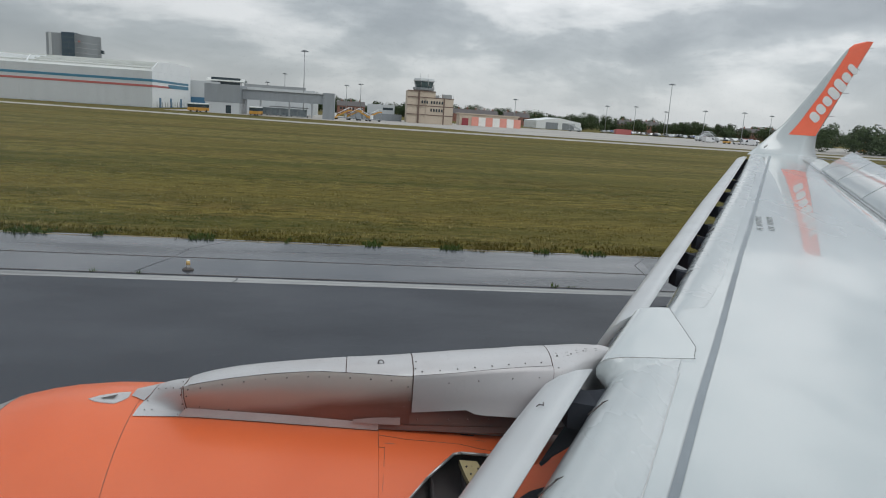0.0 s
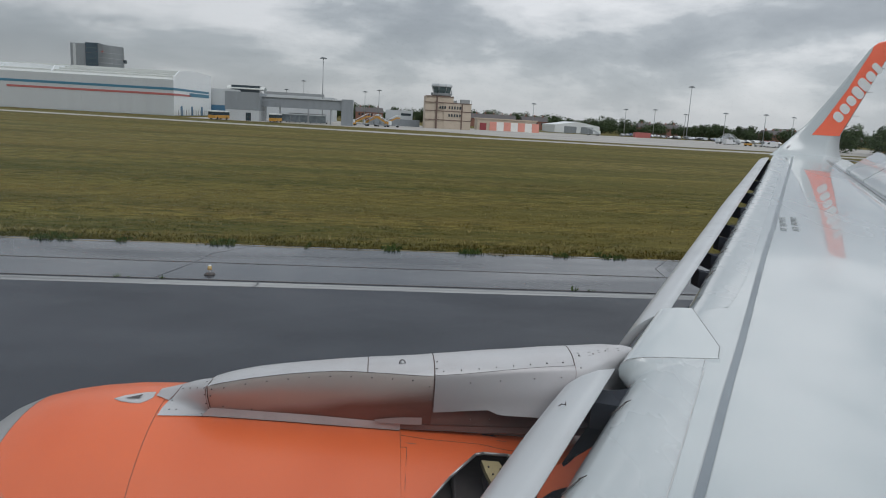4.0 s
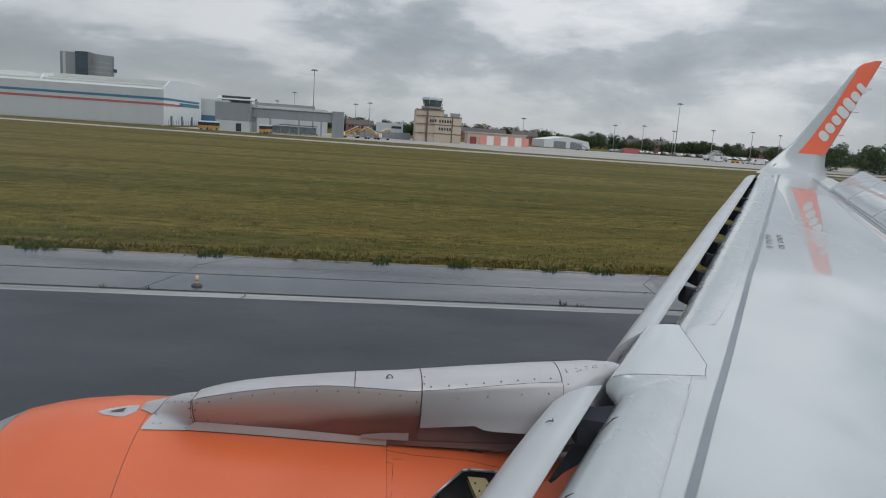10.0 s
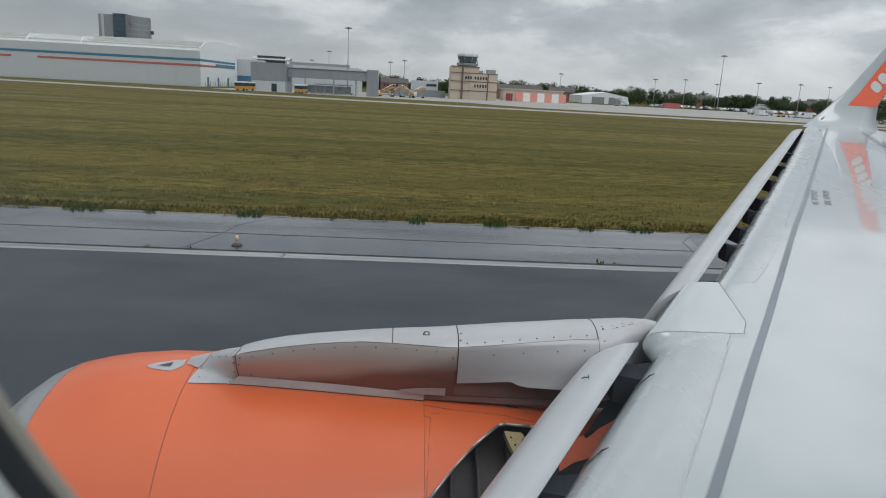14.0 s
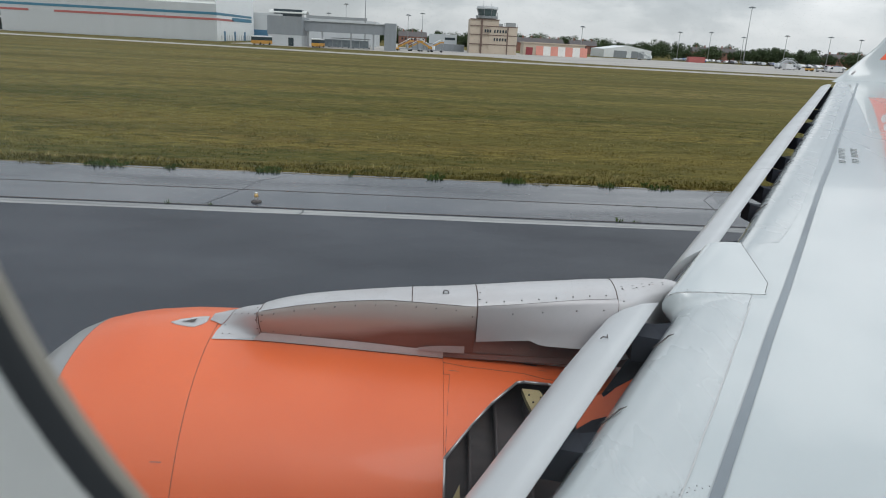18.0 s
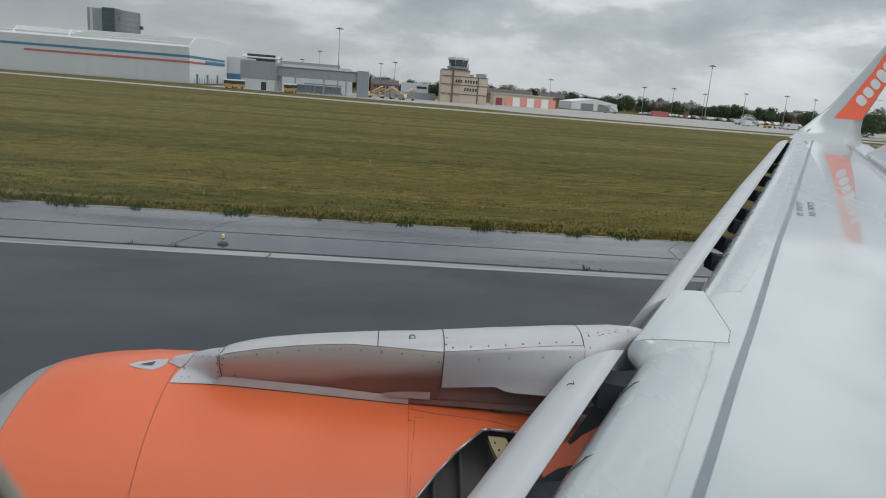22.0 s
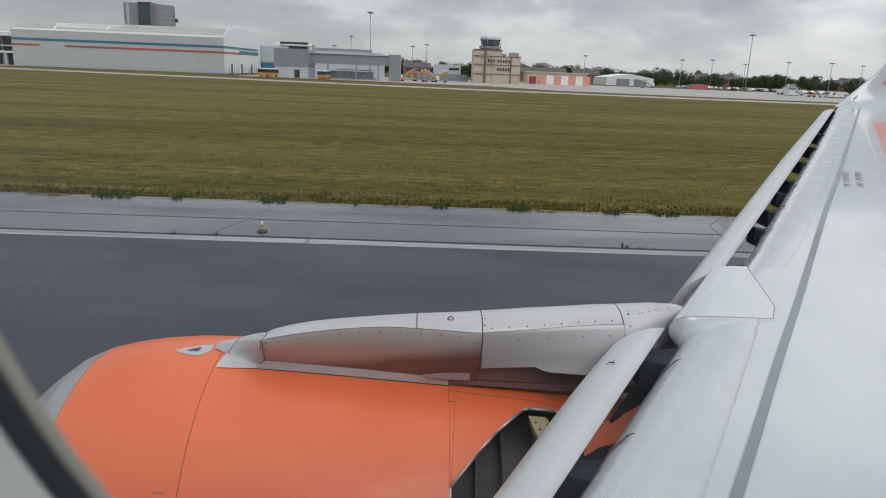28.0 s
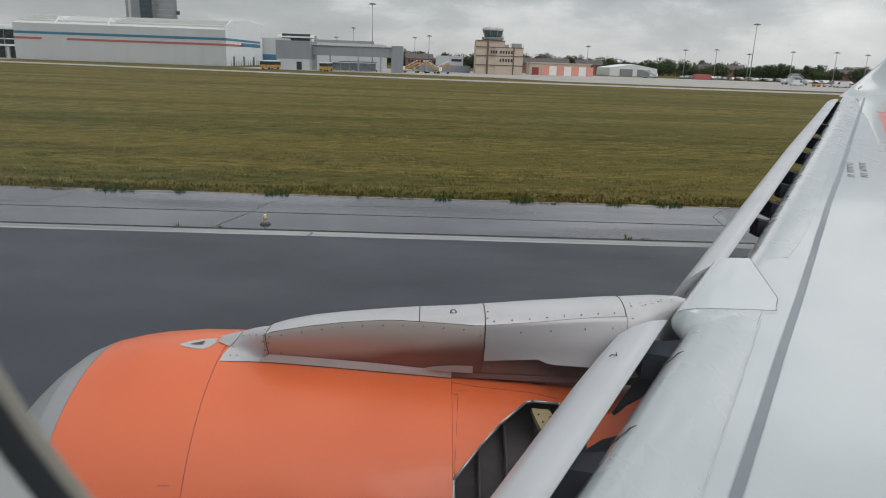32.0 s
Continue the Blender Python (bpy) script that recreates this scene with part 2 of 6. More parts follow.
def sward(name, dim=1.0):
    """Rough mown turf: olive, green and straw patches drawn out along the mowing rows, with fine dark mottling."""
    m = bpy.data.materials.new(name)
    m.use_nodes = True
    nt = m.node_tree
    bsdf = nt.nodes["Principled BSDF"]
    bsdf.inputs["Roughness"].default_value, bsdf.inputs["Specular IOR Level"].default_value = 0.9, 0.1
    co = nt.nodes.new("ShaderNodeTexCoord")

    def field(stretch, scale, detail, lo, hi):
        mp = nt.nodes.new("ShaderNodeMapping")
        mp.inputs["Scale"].default_value = (*stretch, 1)
        nt.links.new(co.outputs["Object"], mp.inputs[0])
        n = nt.nodes.new("ShaderNodeTexNoise")
        n.inputs["Scale"].default_value, n.inputs["Detail"].default_value = scale, detail
        nt.links.new(mp.outputs[0], n.inputs["Vector"])
        r = nt.nodes.new("ShaderNodeMapRange")
        r.inputs["From Min"].default_value, r.inputs["From Max"].default_value = lo, hi
        nt.links.new(n.outputs[0], r.inputs["Value"])
        return r.outputs[0], n.outputs[0]

    def blend(a, b, fac, k=1.0):
        x = nt.nodes.new("ShaderNodeMix")
        x.data_type = "RGBA"
        for sock, v in (("A", a), ("B", b)):
            if isinstance(v, tuple):
                x.inputs[sock].default_value = (v[0] * dim * 1.02, v[1] * dim, v[2] * dim * 0.72, 1)
            else:
                nt.links.new(v, x.inputs[sock])
        sc = nt.nodes.new("ShaderNodeMath")
        sc.operation = "MULTIPLY"
        sc.inputs[1].default_value = k
        nt.links.new(fac, sc.inputs[0])
        nt.links.new(sc.outputs[0], x.inputs["Factor"])
        return x.outputs["Result"]

    col = blend((0.146, 0.130, 0.036), (0.192, 0.148, 0.054), field((0.06, 0.22), 0.35, 4, 0.40, 0.60)[0])
    pos = nt.nodes.new("ShaderNodeSeparateXYZ")
    nt.links.new(co.outputs["Object"], pos.inputs[0])
    dry = nt.nodes.new("ShaderNodeMapRange")
    dry.inputs["From Min"].default_value, dry.inputs["From Max"].default_value = 34, 90
    nt.links.new(pos.outputs["Y"], dry.inputs["Value"])
    col = blend(col, (0.270, 0.220, 0.125), dry.outputs[0], 0.85)
    col = blend(col, (0.088, 0.096, 0.026), field((0.10, 0.8), 0.5, 6, 0.50, 0.66)[0], 0.8)
    col = blend(col, (0.24, 0.205, 0.062), field((0.22, 1.1), 0.8, 7, 0.55, 0.70)[0], 0.6)
    col = blend(col, (0.060, 0.066, 0.016), field((0.45, 0.9), 1.0, 8, 0.50, 0.68)[0], 0.8)
    col = blend(col, (0.22, 0.19, 0.055), field((0.7, 1.0), 2.3, 6, 0.54, 0.70)[0], 0.55)
    col = blend(col, (0.175, 0.125, 0.050), field((0.035, 0.10), 0.6, 5, 0.46, 0.62)[0], 0.55)
    col = blend(col, (0.066, 0.066, 0.015), field((0.03, 0.45), 1.1, 6, 0.49, 0.66)[0], 0.42)
    col = blend(col, (0.25, 0.205, 0.060), field((0.04, 0.6), 0.9, 7, 0.54, 0.68)[0], 0.38)
    col = blend(col, (0.055, 0.060, 0.016), field((0.45, 1.3), 1.7, 10, 0.51, 0.60)[0], 0.72)
    col = blend(col, (0.27, 0.225, 0.075), field((0.5, 1.5), 2.2, 10, 0.55, 0.63)[0], 0.72)
    col = blend(col, (0.070, 0.082, 0.022), field((0.016, 0.16), 0.9, 5, 0.46, 0.60)[0], 0.55)
    col = blend(col, (0.20, 0.155, 0.055), field((0.010, 0.05), 1.0, 5, 0.50, 0.62)[0], 0.45)
    fine, raw = field((0.8, 1.0), 9.0, 4, 0.48, 0.72)
    col = blend(col, (0.050, 0.052, 0.012), fine, 0.45)
    nt.links.new(col, bsdf.inputs["Base Color"])
    b = nt.nodes.new("ShaderNodeBump")
    b.inputs["Strength"].default_value, b.inputs["Distance"].default_value = 0.8, 0.08
    nt.links.new(raw, b.inputs["Height"])
    nt.links.new(b.outputs[0], bsdf.inputs["Normal"])
    return m


EARTH = sward("grass_sward", 0.74)
CONCRETE = mat("apron_concrete", (0.40, 0.385, 0.36), 0.8, spec=0.2, tint=(0.31, 0.30, 0.285), scale=0.05, amount=0.7, fine=0.8, fine_amount=0.2)
BLADE = sward("grass_blade", 0.66)
EDGING = mat("soil_edging", (0.20, 0.165, 0.10), 0.9, tint=(0.08, 0.075, 0.04), scale=1.5, amount=1.0)
STRAW = mat("dry_grass", (0.31, 0.265, 0.12), 0.8, tint=(0.30, 0.25, 0.11), scale=1.0, spec=0.2)


def brown_fade(m):
    """Brown below a wavering edge that climbs aft along the heat shield; pale grey above it."""
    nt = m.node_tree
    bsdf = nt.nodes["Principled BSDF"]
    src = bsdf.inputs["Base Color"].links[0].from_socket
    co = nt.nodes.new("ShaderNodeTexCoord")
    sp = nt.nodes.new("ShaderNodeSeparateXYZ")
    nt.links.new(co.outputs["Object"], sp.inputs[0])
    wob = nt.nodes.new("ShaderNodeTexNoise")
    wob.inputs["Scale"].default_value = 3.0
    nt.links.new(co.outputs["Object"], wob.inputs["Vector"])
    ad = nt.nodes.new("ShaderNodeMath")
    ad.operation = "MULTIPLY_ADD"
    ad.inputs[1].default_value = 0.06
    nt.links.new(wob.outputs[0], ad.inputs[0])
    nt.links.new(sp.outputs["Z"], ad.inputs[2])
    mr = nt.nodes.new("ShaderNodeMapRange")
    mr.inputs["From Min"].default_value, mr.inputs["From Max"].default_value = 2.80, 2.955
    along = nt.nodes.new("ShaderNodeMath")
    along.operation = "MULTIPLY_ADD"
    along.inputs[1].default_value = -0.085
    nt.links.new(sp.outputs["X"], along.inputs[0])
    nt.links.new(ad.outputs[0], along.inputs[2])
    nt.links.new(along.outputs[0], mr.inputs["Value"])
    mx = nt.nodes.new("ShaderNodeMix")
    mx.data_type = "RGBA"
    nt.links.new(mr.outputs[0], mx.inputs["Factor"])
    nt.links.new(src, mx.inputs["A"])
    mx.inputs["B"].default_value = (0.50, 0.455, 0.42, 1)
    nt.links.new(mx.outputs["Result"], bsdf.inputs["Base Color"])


brown_fade(SHIELD_BROWN)


# ---- building tools ----
def link_mesh(name, bm, material, smooth=True):
    me = bpy.data.meshes.new(name)
    bm.normal_update()
    bm.to_mesh(me)
    bm.free()
    if material:
        me.materials.append(material)
    me.shade_smooth() if smooth else me.shade_flat()
    return me


def part(name, bm, material, parent=None, label="", smooth=True, at=None):
    """One bmesh as one mesh object under a thing or part."""
    me = bm if isinstance(bm, bpy.types.Mesh) else link_mesh(name, bm, material, smooth)
    ob = new(name, me)
    if parent:
        ob.parent = parent
    if at is not None:
        ob.matrix_basis = at
    return tagged(ob, label)


def thing(name, label, category, group="", kind="", at=None):
    ob = new(name)
    if at is not None:
        ob.matrix_basis = at
    return tagged(ob, label, category, group, kind)


def add_box(bm, x0, x1, y0, y1, z0, z1, bevel=0.0):
    r = bmesh.ops.create_cube(bm, size=1)
    for v in r["verts"]:
        v.co = Vector(((x0 + x1) / 2 + v.co.x * (x1 - x0), (y0 + y1) / 2 + v.co.y * (y1 - y0), (z0 + z1) / 2 + v.co.z * (z1 - z0)))
    if bevel:
        es = list({e for v in r["verts"] for e in v.link_edges})
        bmesh.ops.bevel(bm, geom=es, offset=bevel, segments=2, profile=0.5, affect="EDGES")
    return bm


def box(x0, x1, y0, y1, z0, z1, bevel=0.0):
    return add_box(bmesh.new(), x0, x1, y0, y1, z0, z1, bevel)


def add_tube(bm, a, b, r0, r1=None, n=8):
    a, b = Vector(a), Vector(b)
    r1 = r0 if r1 is None else r1
    q = (b - a).to_track_quat("Z", "Y")
    rings = []
    for p, r in ((a, r0), (b, r1)):
        rings.append([bm.verts.new(p + q @ Vector((math.cos(i * math.tau / n) * r, math.sin(i * math.tau / n) * r, 0))) for i in range(n)])
    for i in range(n):
        j = (i + 1) % n
        bm.faces.new((rings[0][i], rings[0][j], rings[1][j], rings[1][i]))
    bm.faces.new(rings[0][::-1])
    bm.faces.new(rings[1])
    return bm


def tube(a, b, r0, r1=None, n=8):
    return add_tube(bmesh.new(), a, b, r0, r1, n)


def loft(rows, closed=False, caps=False):
    """A skin over rows of points; closed joins each row's end to its start."""
    bm = bmesh.new()
    vs = [[bm.verts.new(p) for p in row] for row in rows]
    n = len(vs[0])
    for a, b in zip(vs, vs[1:]):
        for i in range(n if closed else n - 1):
            j = (i + 1) % n
            bm.faces.new((a[i], a[j], b[j], b[i]))
    if caps:
        for f in (bm.faces.new(vs[0][::-1]), bm.faces.new(vs[-1])):
            for e in f.edges:
                e.smooth = False
    bmesh.ops.recalc_face_normals(bm, faces=bm.faces[:])
    return bm


def thick(bm, depth):
    """Give an open skin a thickness, inwards."""
    bmesh.ops.recalc_face_normals(bm, faces=bm.faces[:])
    bmesh.ops.solidify(bm, geom=bm.faces[:], thickness=depth)
    for e in bm.edges:
        if len(e.link_faces) == 2 and e.calc_face_angle() > 0.6:
            e.smooth = False
    return bm


def prism(outline, z0, z1):
    """An upright prism over a closed outline of (x, y)."""
    return loft([[(x, y, z0) for x, y in outline], [(x, y, z1) for x, y in outline]], closed=True, caps=True)


def lerp(table, x):
    """Piecewise-linear look-up in (x, value) pairs."""
    if x <= table[0][0]:
        return table[0][1]
    for (a, u), (b, v) in zip(table, table[1:]):
        if x <= b:
            return u + (v - u) * (x - a) / (b - a)
    return table[-1][1]


# ---- the ground ----
def sheet(name, x0, x1, y0, y1, z, material, label, category, nx=1, ny=1, kind="structure"):
    bm = bmesh.new()
    vs = [[bm.verts.new((x0 + (x1 - x0) * i / nx, y0 + (y1 - y0) * j / ny, z)) for i in range(nx + 1)] for j in range(ny + 1)]
    for j in range(ny):
        for i in range(nx):
            bm.faces.new((vs[j][i], vs[j][i + 1], vs[j + 1][i + 1], vs[j + 1][i]))
    return tagged(part(name, bm, material), label, category, kind=kind)


GRASS_Y = 22.6
TARLINE = mat("tar_filled_joint", (0.034, 0.036, 0.042), 0.4, tint=(0.05, 0.053, 0.06), scale=3, amount=0.8)
sheet("ground", -2500, 2500, -1500, 3500, -0.05, EARTH, "rough mown airfield grass in dull olive green", "grass", 4, 4)
sheet("runway", -900, 900, -40, 17.75, 0.0, TARMAC, "dark wet asphalt runway with worn patches", "runway", 6, 2)
sheet("edge_line", -900, 900, 17.12, 17.58, 0.004, LINE, "worn white runway edge line", "line")
sheet("shoulder", -900, 900, 17.75, GRASS_Y, 0.004, SHOULDER, "wet grey asphalt runway shoulder", "shoulder", 6, 1)
way = [(-1200, 410), (-600, 300), (-300, 240), (-120, 203), (-55, 190), (-22, 181), (10, 174), (70, 170), (300, 168), (1200, 168)]
tagged(part("taxiway", loft([[(x, y - 6.5, 0.006), (x, y + 6.5, 0.006)] for x, y in way]), CONCRETE), "pale concrete taxiway", "taxiway", kind="structure")
bm = prism([(-62, 232), (20, 222), (38, 199), (90, 192), (420, 190), (1200, 190), (1200, 345), (-62, 345)], -0.04, 0.0)
tagged(part("apron", bm, CONCRETE, smooth=False), "pale concrete apron", "apron", kind="structure")
bm = prism([(-600, 318), (-300, 250), (-150, 217), (-144, 246), (-144, 268), (-600, 330)], -0.04, 0.0)
tagged(part("terminal_apron", bm, CONCRETE, smooth=False), "pale concrete apron beside the terminal", "apron", kind="structure")
for x in (-31.0, -14.5, -5.6, 8.4, 21.0, 37.0):
    bm = loft([[(x, 17.8, 0.008), (x + 0.5, 19.6, 0.008), (x + 0.7, 21.0, 0.008), (x + 1.6, GRASS_Y - 0.3, 0.008)], [(x + 0.035, 17.8, 0.008), (x + 0.53, 19.6, 0.008), (x + 0.735, 21.0, 0.008), (x + 1.63, GRASS_Y - 0.3, 0.008)]])
    tagged(part("pavement_joint", bm, TARLINE), "dark cracked joint across the shoulder", "joint", kind="structure")
sheet("pavement_seam", -900, 900, 17.70, 17.76, 0.009, GAPLINE, "dark seam between runway and shoulder", "seam")
sheet("shoulder_seam", -900, 900, 19.72, 19.785, 0.009, GAPLINE, "dark seam along the shoulder", "seam")
for x in (-22.0, -3.0, 12.2, 27.5):
    bm = bmesh.new()
    bm.faces.new([bm.verts.new(p) for p in ((x, 17.08, 0.010), (x + 0.05, 17.08, 0.010), (x + 0.12, 17.35, 0.010), (x + 0.08, 17.62, 0.010), (x + 0.03, 17.62, 0.010), (x + 0.07, 17.35, 0.010))])
    tagged(part("line_crack", bm, TARLINE), "dark crack across the white edge line", "crack", kind="structure")
PATCHED = mat("patched_asphalt", (0.030, 0.034, 0.042), 0.2, tint=(0.045, 0.05, 0.06), scale=0.6, amount=0.7, fine=7, fine_amount=0.2, rough_var=0.08, stretch=(0.3, 1, 1))
for x0, x1, y0, y1 in ((-19.0, -11.5, 20.2, 22.3), (-2.5, 0.8, 21.0, 22.35), (9.4, 14.8, 20.6, 22.3), (23.0, 26.0, 20.0, 22.3)):
    bm = loft([[(x0, y0, 0.0065), (x1, y0 + 0.12, 0.0065)], [(x0 + 0.4, y1, 0.0065), (x1 + 0.3, y1, 0.0065)]])
    tagged(part("repair_patch", bm, PATCHED), "darker wet repair patch in the shoulder", "patch", kind="structure")
AMBER = mat("lamp_amber", (0.62, 0.42, 0.16), 0.3)
lamp = thing("runway_edge_light", "small pale runway edge light on a dark base in the shoulder", "light", at=pose(-4.30, 18.25, 0.004))
part("base", tube((0, 0, 0), (0, 0, 0.05), 0.15, 0.12, 14), GAPLINE, lamp)
part("stem", tube((0, 0, 0.05), (0, 0, 0.15), 0.04, n=8), SEAL, lamp)
part("lens", tube((0, 0, 0.15), (0, 0, 0.25), 0.065, 0.045, 12), AMBER, lamp, "amber glass lens")
part("cap", tube((0, 0, 0.25), (0, 0, 0.275), 0.052, 0.025, 12), LETTER, lamp)


# ---- the airliner: wing, slats, winglet, engine and pylon ----
airliner = thing("airliner", "white and orange airliner with wing and engine, on the runway", "airplane")


def wing_z(y):
    return 2.69 + 0.091 * y


def nose_x(y):
    return lerp([(0.0, -0.96), (2.39, 0.69), (3.52, 1.43), (4.0, 1.75), (5.06, 2.53), (14.48, 8.65), (15.3, 9.18)], y)


def tail_x(y):
    return 6.6 + 4.3 * max(0.0, y - 4.65) / 10.55


def stripe_x(y):
    return lerp([(0.0, -0.245), (2.517, 1.378), (2.863, 1.60), (3.422, 1.956), (4.221, 2.476), (5.457, 3.266), (6.369, 3.85), (7.628, 4.68), (9.468, 5.866), (12.425, 7.78), (14.695, 9.246)], y)


def wing_row(y):
    """One section of the wing, from the lower trailing edge round the nose to the upper trailing edge."""
    n, t, z = nose_x(y), tail_x(y), wing_z(y)
    c = t - n
    low = [(t, -0.05 * c), (n + 0.7 * c, -0.10 * c), (n + 0.4 * c, -0.135 * c), (n + 0.15 * c, -0.13 * c)]
    k = min(1.0, c / 3.0)
    nose = [(n + 0.10, -0.36), (n - 0.02, -0.29), (n - 0.05, -0.21), (n - 0.035, -0.14), (n + 0.01, -0.085), (n + 0.08, -0.045), (n + 0.18, -0.02), (n + 0.32, -0.004)]
    up = [(n + 0.2 * c + 0.15, 0.004), (n + 0.45 * c, 0.002), (n + 0.7 * c, -0.015), (t, -0.05 * c + 0.015)]
    pts = [(x, w) for x, w in low] + [(n + (x - n) * k, w * k) for x, w in nose] + up
    return [(x, y, z + w) for x, w in pts]


STATIONS = [0.15, 0.8, 1.6, 2.2, 2.8, 3.4, 4.0, 4.65, 5.4, 6.4, 7.6, 9.0, 10.4, 11.8, 13.0, 14.0, 14.7, 15.05]
wing = part("wing", loft([wing_row(y) for y in STATIONS], closed=True, caps=True), WHITE, airliner, "glossy white swept wing, damp from rain")


def ribbon(x_of, y0, y1, width, lift, n=24):
    rows = []
    for i in range(n + 1):
        y = y0 + (y1 - y0) * i / n
        x = x_of(y)
        rows.append([(x, y, wing_z(y) + lift), (x + width / 2, y, wing_z(y) + lift + 0.001), (x + width, y, wing_z(y) + lift)])
    return loft(rows)


part("walkway_stripe", ribbon(stripe_x, 0.3, 14.5, 0.052, 0.0075, 60), STRIPE, wing, "grey painted line along the wing")
# the slightly duller skin over the leading edge, edged by a wavering sealant line
def sealant_x(y):
    return 1.17 + 0.613 * (y - 2.38) + 0.004 * math.sin(y * 2.6 + 1) + 0.0015 * math.sin(y * 17)


SEALANT = mat("sealant_pale", (0.54, 0.55, 0.55), 0.6, scale=8)
part("sealant_line", ribbon(sealant_x, 0.6, 3.75, 0.007, 0.002, 60), SEALANT, wing)
dot = link_mesh("rivet", tube((0, 0, -0.002), (0, 0, 0.0015), 0.0026, n=6), RIVET)
for i in range(46):
    y = 1.3 + i * 0.052
    part("rivet", dot, None, wing, at=pose(sealant_x(y) - 0.014, y, wing_z(y) - 0.001))
for k, dx in enumerate((0.22, 0.27)):
    for i in range(14):
        y = 2.05 + 0.03 * i
        part("rivet", dot, None, wing, at=pose(nose_x(y) + dx + 0.012 * i, y - 0.02 * i, wing_z(y) - 0.012))
pin = link_mesh("rivet", tube((0, 0, -0.002), (0, 0, 0.001), 0.0017, n=5), RIVET)
for dx, w in ((0.115, -0.033), (0.20, -0.0155)):
    for i in range(56):
        y = 1.45 + i * 0.041 + 0.006 * math.sin(i * 7.3)
        if (i * 5 + int(dx * 100)) % 9 > 1:
            part("rivet", pin, None, wing, at=pose(nose_x(y) + dx, y, wing_z(y) + w))
def nose_skin(y0, y1, n, reach):
    rows = []
    for i in range(n + 1):
        y = y0 + (y1 - y0) * i / n
        keep = [p for p in wing_row(y)[5:12]]
        x1 = reach(y)
        rows.append([(px - 0.001, py, pz + 0.0015) for px, py, pz in keep[:-1]] + [(keep[-1][0], y, keep[-1][2] + 0.0015), (x1, y, wing_z(y) - 0.0005)])
    return loft(rows)


part("leading_edge_skin", nose_skin(0.5, 3.95, 20, sealant_x), NOSE, wing, "dull white leading-edge skin")
part("leading_edge_skin", nose_skin(4.86, 14.4, 34, lambda y: nose_x(y) + 0.345 + 0.055 * min(1.0, (y - 4.86) / 0.8) - 0.012 * (y - 5)), NOSE, wing, "dull white leading-edge skin")
# stencilled notice, too small to read
STENCIL = mat("stencil_grey", (0.58, 0.60, 0.61), 0.4, scale=3)
bar = link_mesh("stencil_bar", box(-0.036, 0.036, -0.017, 0.017, 0, 0.002), STENCIL)
for col, x0 in enumerate((4.745, 4.895)):
    for i in range(10):
        if (i * 7 + col * 3) % 10 == 4:
            continue
        y = 7.48 + i * 0.076
        part("stencil_bar", bar, None, wing, at=pose(x0 + 0.56 * i * 0.076, y, wing_z(y) + 0.006, 0, 0, -30))
# panel joints
part("panel_joint", ribbon(lambda y: 7.62 + 0.46 * (y - 9.57), 7.2, 14.3, 0.018, 0.004), GAPLINE, wing)
part("panel_joint", ribbon(lambda y: 10.15 + 0.3 * (y - 13.4), 13.4, 14.6, 0.014, 0.004), GAPLINE, wing)


def spoiler(y0, y1, lift=33):
    rows = []
    for y in (y0, (y0 + y1) / 2, y1):
        hx = 7.70 + 0.46 * (y - 9.57)
        row = []
        for s, w in ((0, 0.0), (0.03, 0.03), (0.35, 0.02), (0.72, 0.0), (0.72, -0.012), (0.35, -0.03), (0, -0.02)):
            a = radians(lift)
            row.append((hx + s * math.cos(a) - w * math.sin(a), y, wing_z(y) + 0.01 + s * math.sin(a) + w * math.cos(a)))
        rows.append(row)
    part("spoiler", loft(rows, closed=True, caps=True), WHITE, airliner, "raised white spoiler panel")


for a, b in ((6.1, 7.9), (7.93, 9.7), (9.73, 11.3), (11.33, 12.7)):
    spoiler(a, b)


# slats, drooped forward of the nose
SLAT_SHAPE = [(0, 0), (0.10, 0.002), (0.20, -0.028), (0.28, -0.085), (0.325, -0.165), (0.32, -0.235), (0.27, -0.275),
              (0.245, -0.20), (0.16, -0.095), (0.06, -0.04), (0, -0.012)]


def slat(te_x, y0, y1, k0, k1, lean, lift, label, cut=0.0):
    """A slat from y0 to y1; lean slants its sections, cut slants the inboard end alone."""
    rows = []
    n = 14
    for i in range(n + 1):
        y = y0 + (y1 - y0) * i / n
        slant = lean + cut * max(0.0, 1 - i / 4)
        perp = 0.84 - slant * 0.54
        k = (k0 + (k1 - k0) * i / n) * (1 - 0.10 * max(0.0, (y - 3.45) / 0.38) * (y1 < 4))
        rows.append([(te_x(y) - u * k / perp, y - slant * u * k / perp, wing_z(y - slant * u * k / perp) + lift + w * k) for u, w in SLAT_SHAPE])
    return part("slat", loft(rows, closed=True, caps=True), SLAT, airliner, label)


inner = slat(lambda y: 0.95 + 0.62 * (y - 2.96), 0.5, 3.83, 0.62, 0.88, 0.25, -0.035, "extended white leading-edge slat beside the engine pylon")
for a, b, k0, k1 in ((4.86, 7.18, 0.69, 0.76), (7.184, 9.68, 0.76, 0.82), (9.684, 12.1, 0.82, 0.74), (12.104, 14.46, 0.74, 0.68)):
    slat(lambda y: 2.32 + 0.657 * (y - 4.94), a, b, k0, k1, 0.0, -0.035, "extended white leading-edge slat", 0.75 if a < 5 else 0.0)


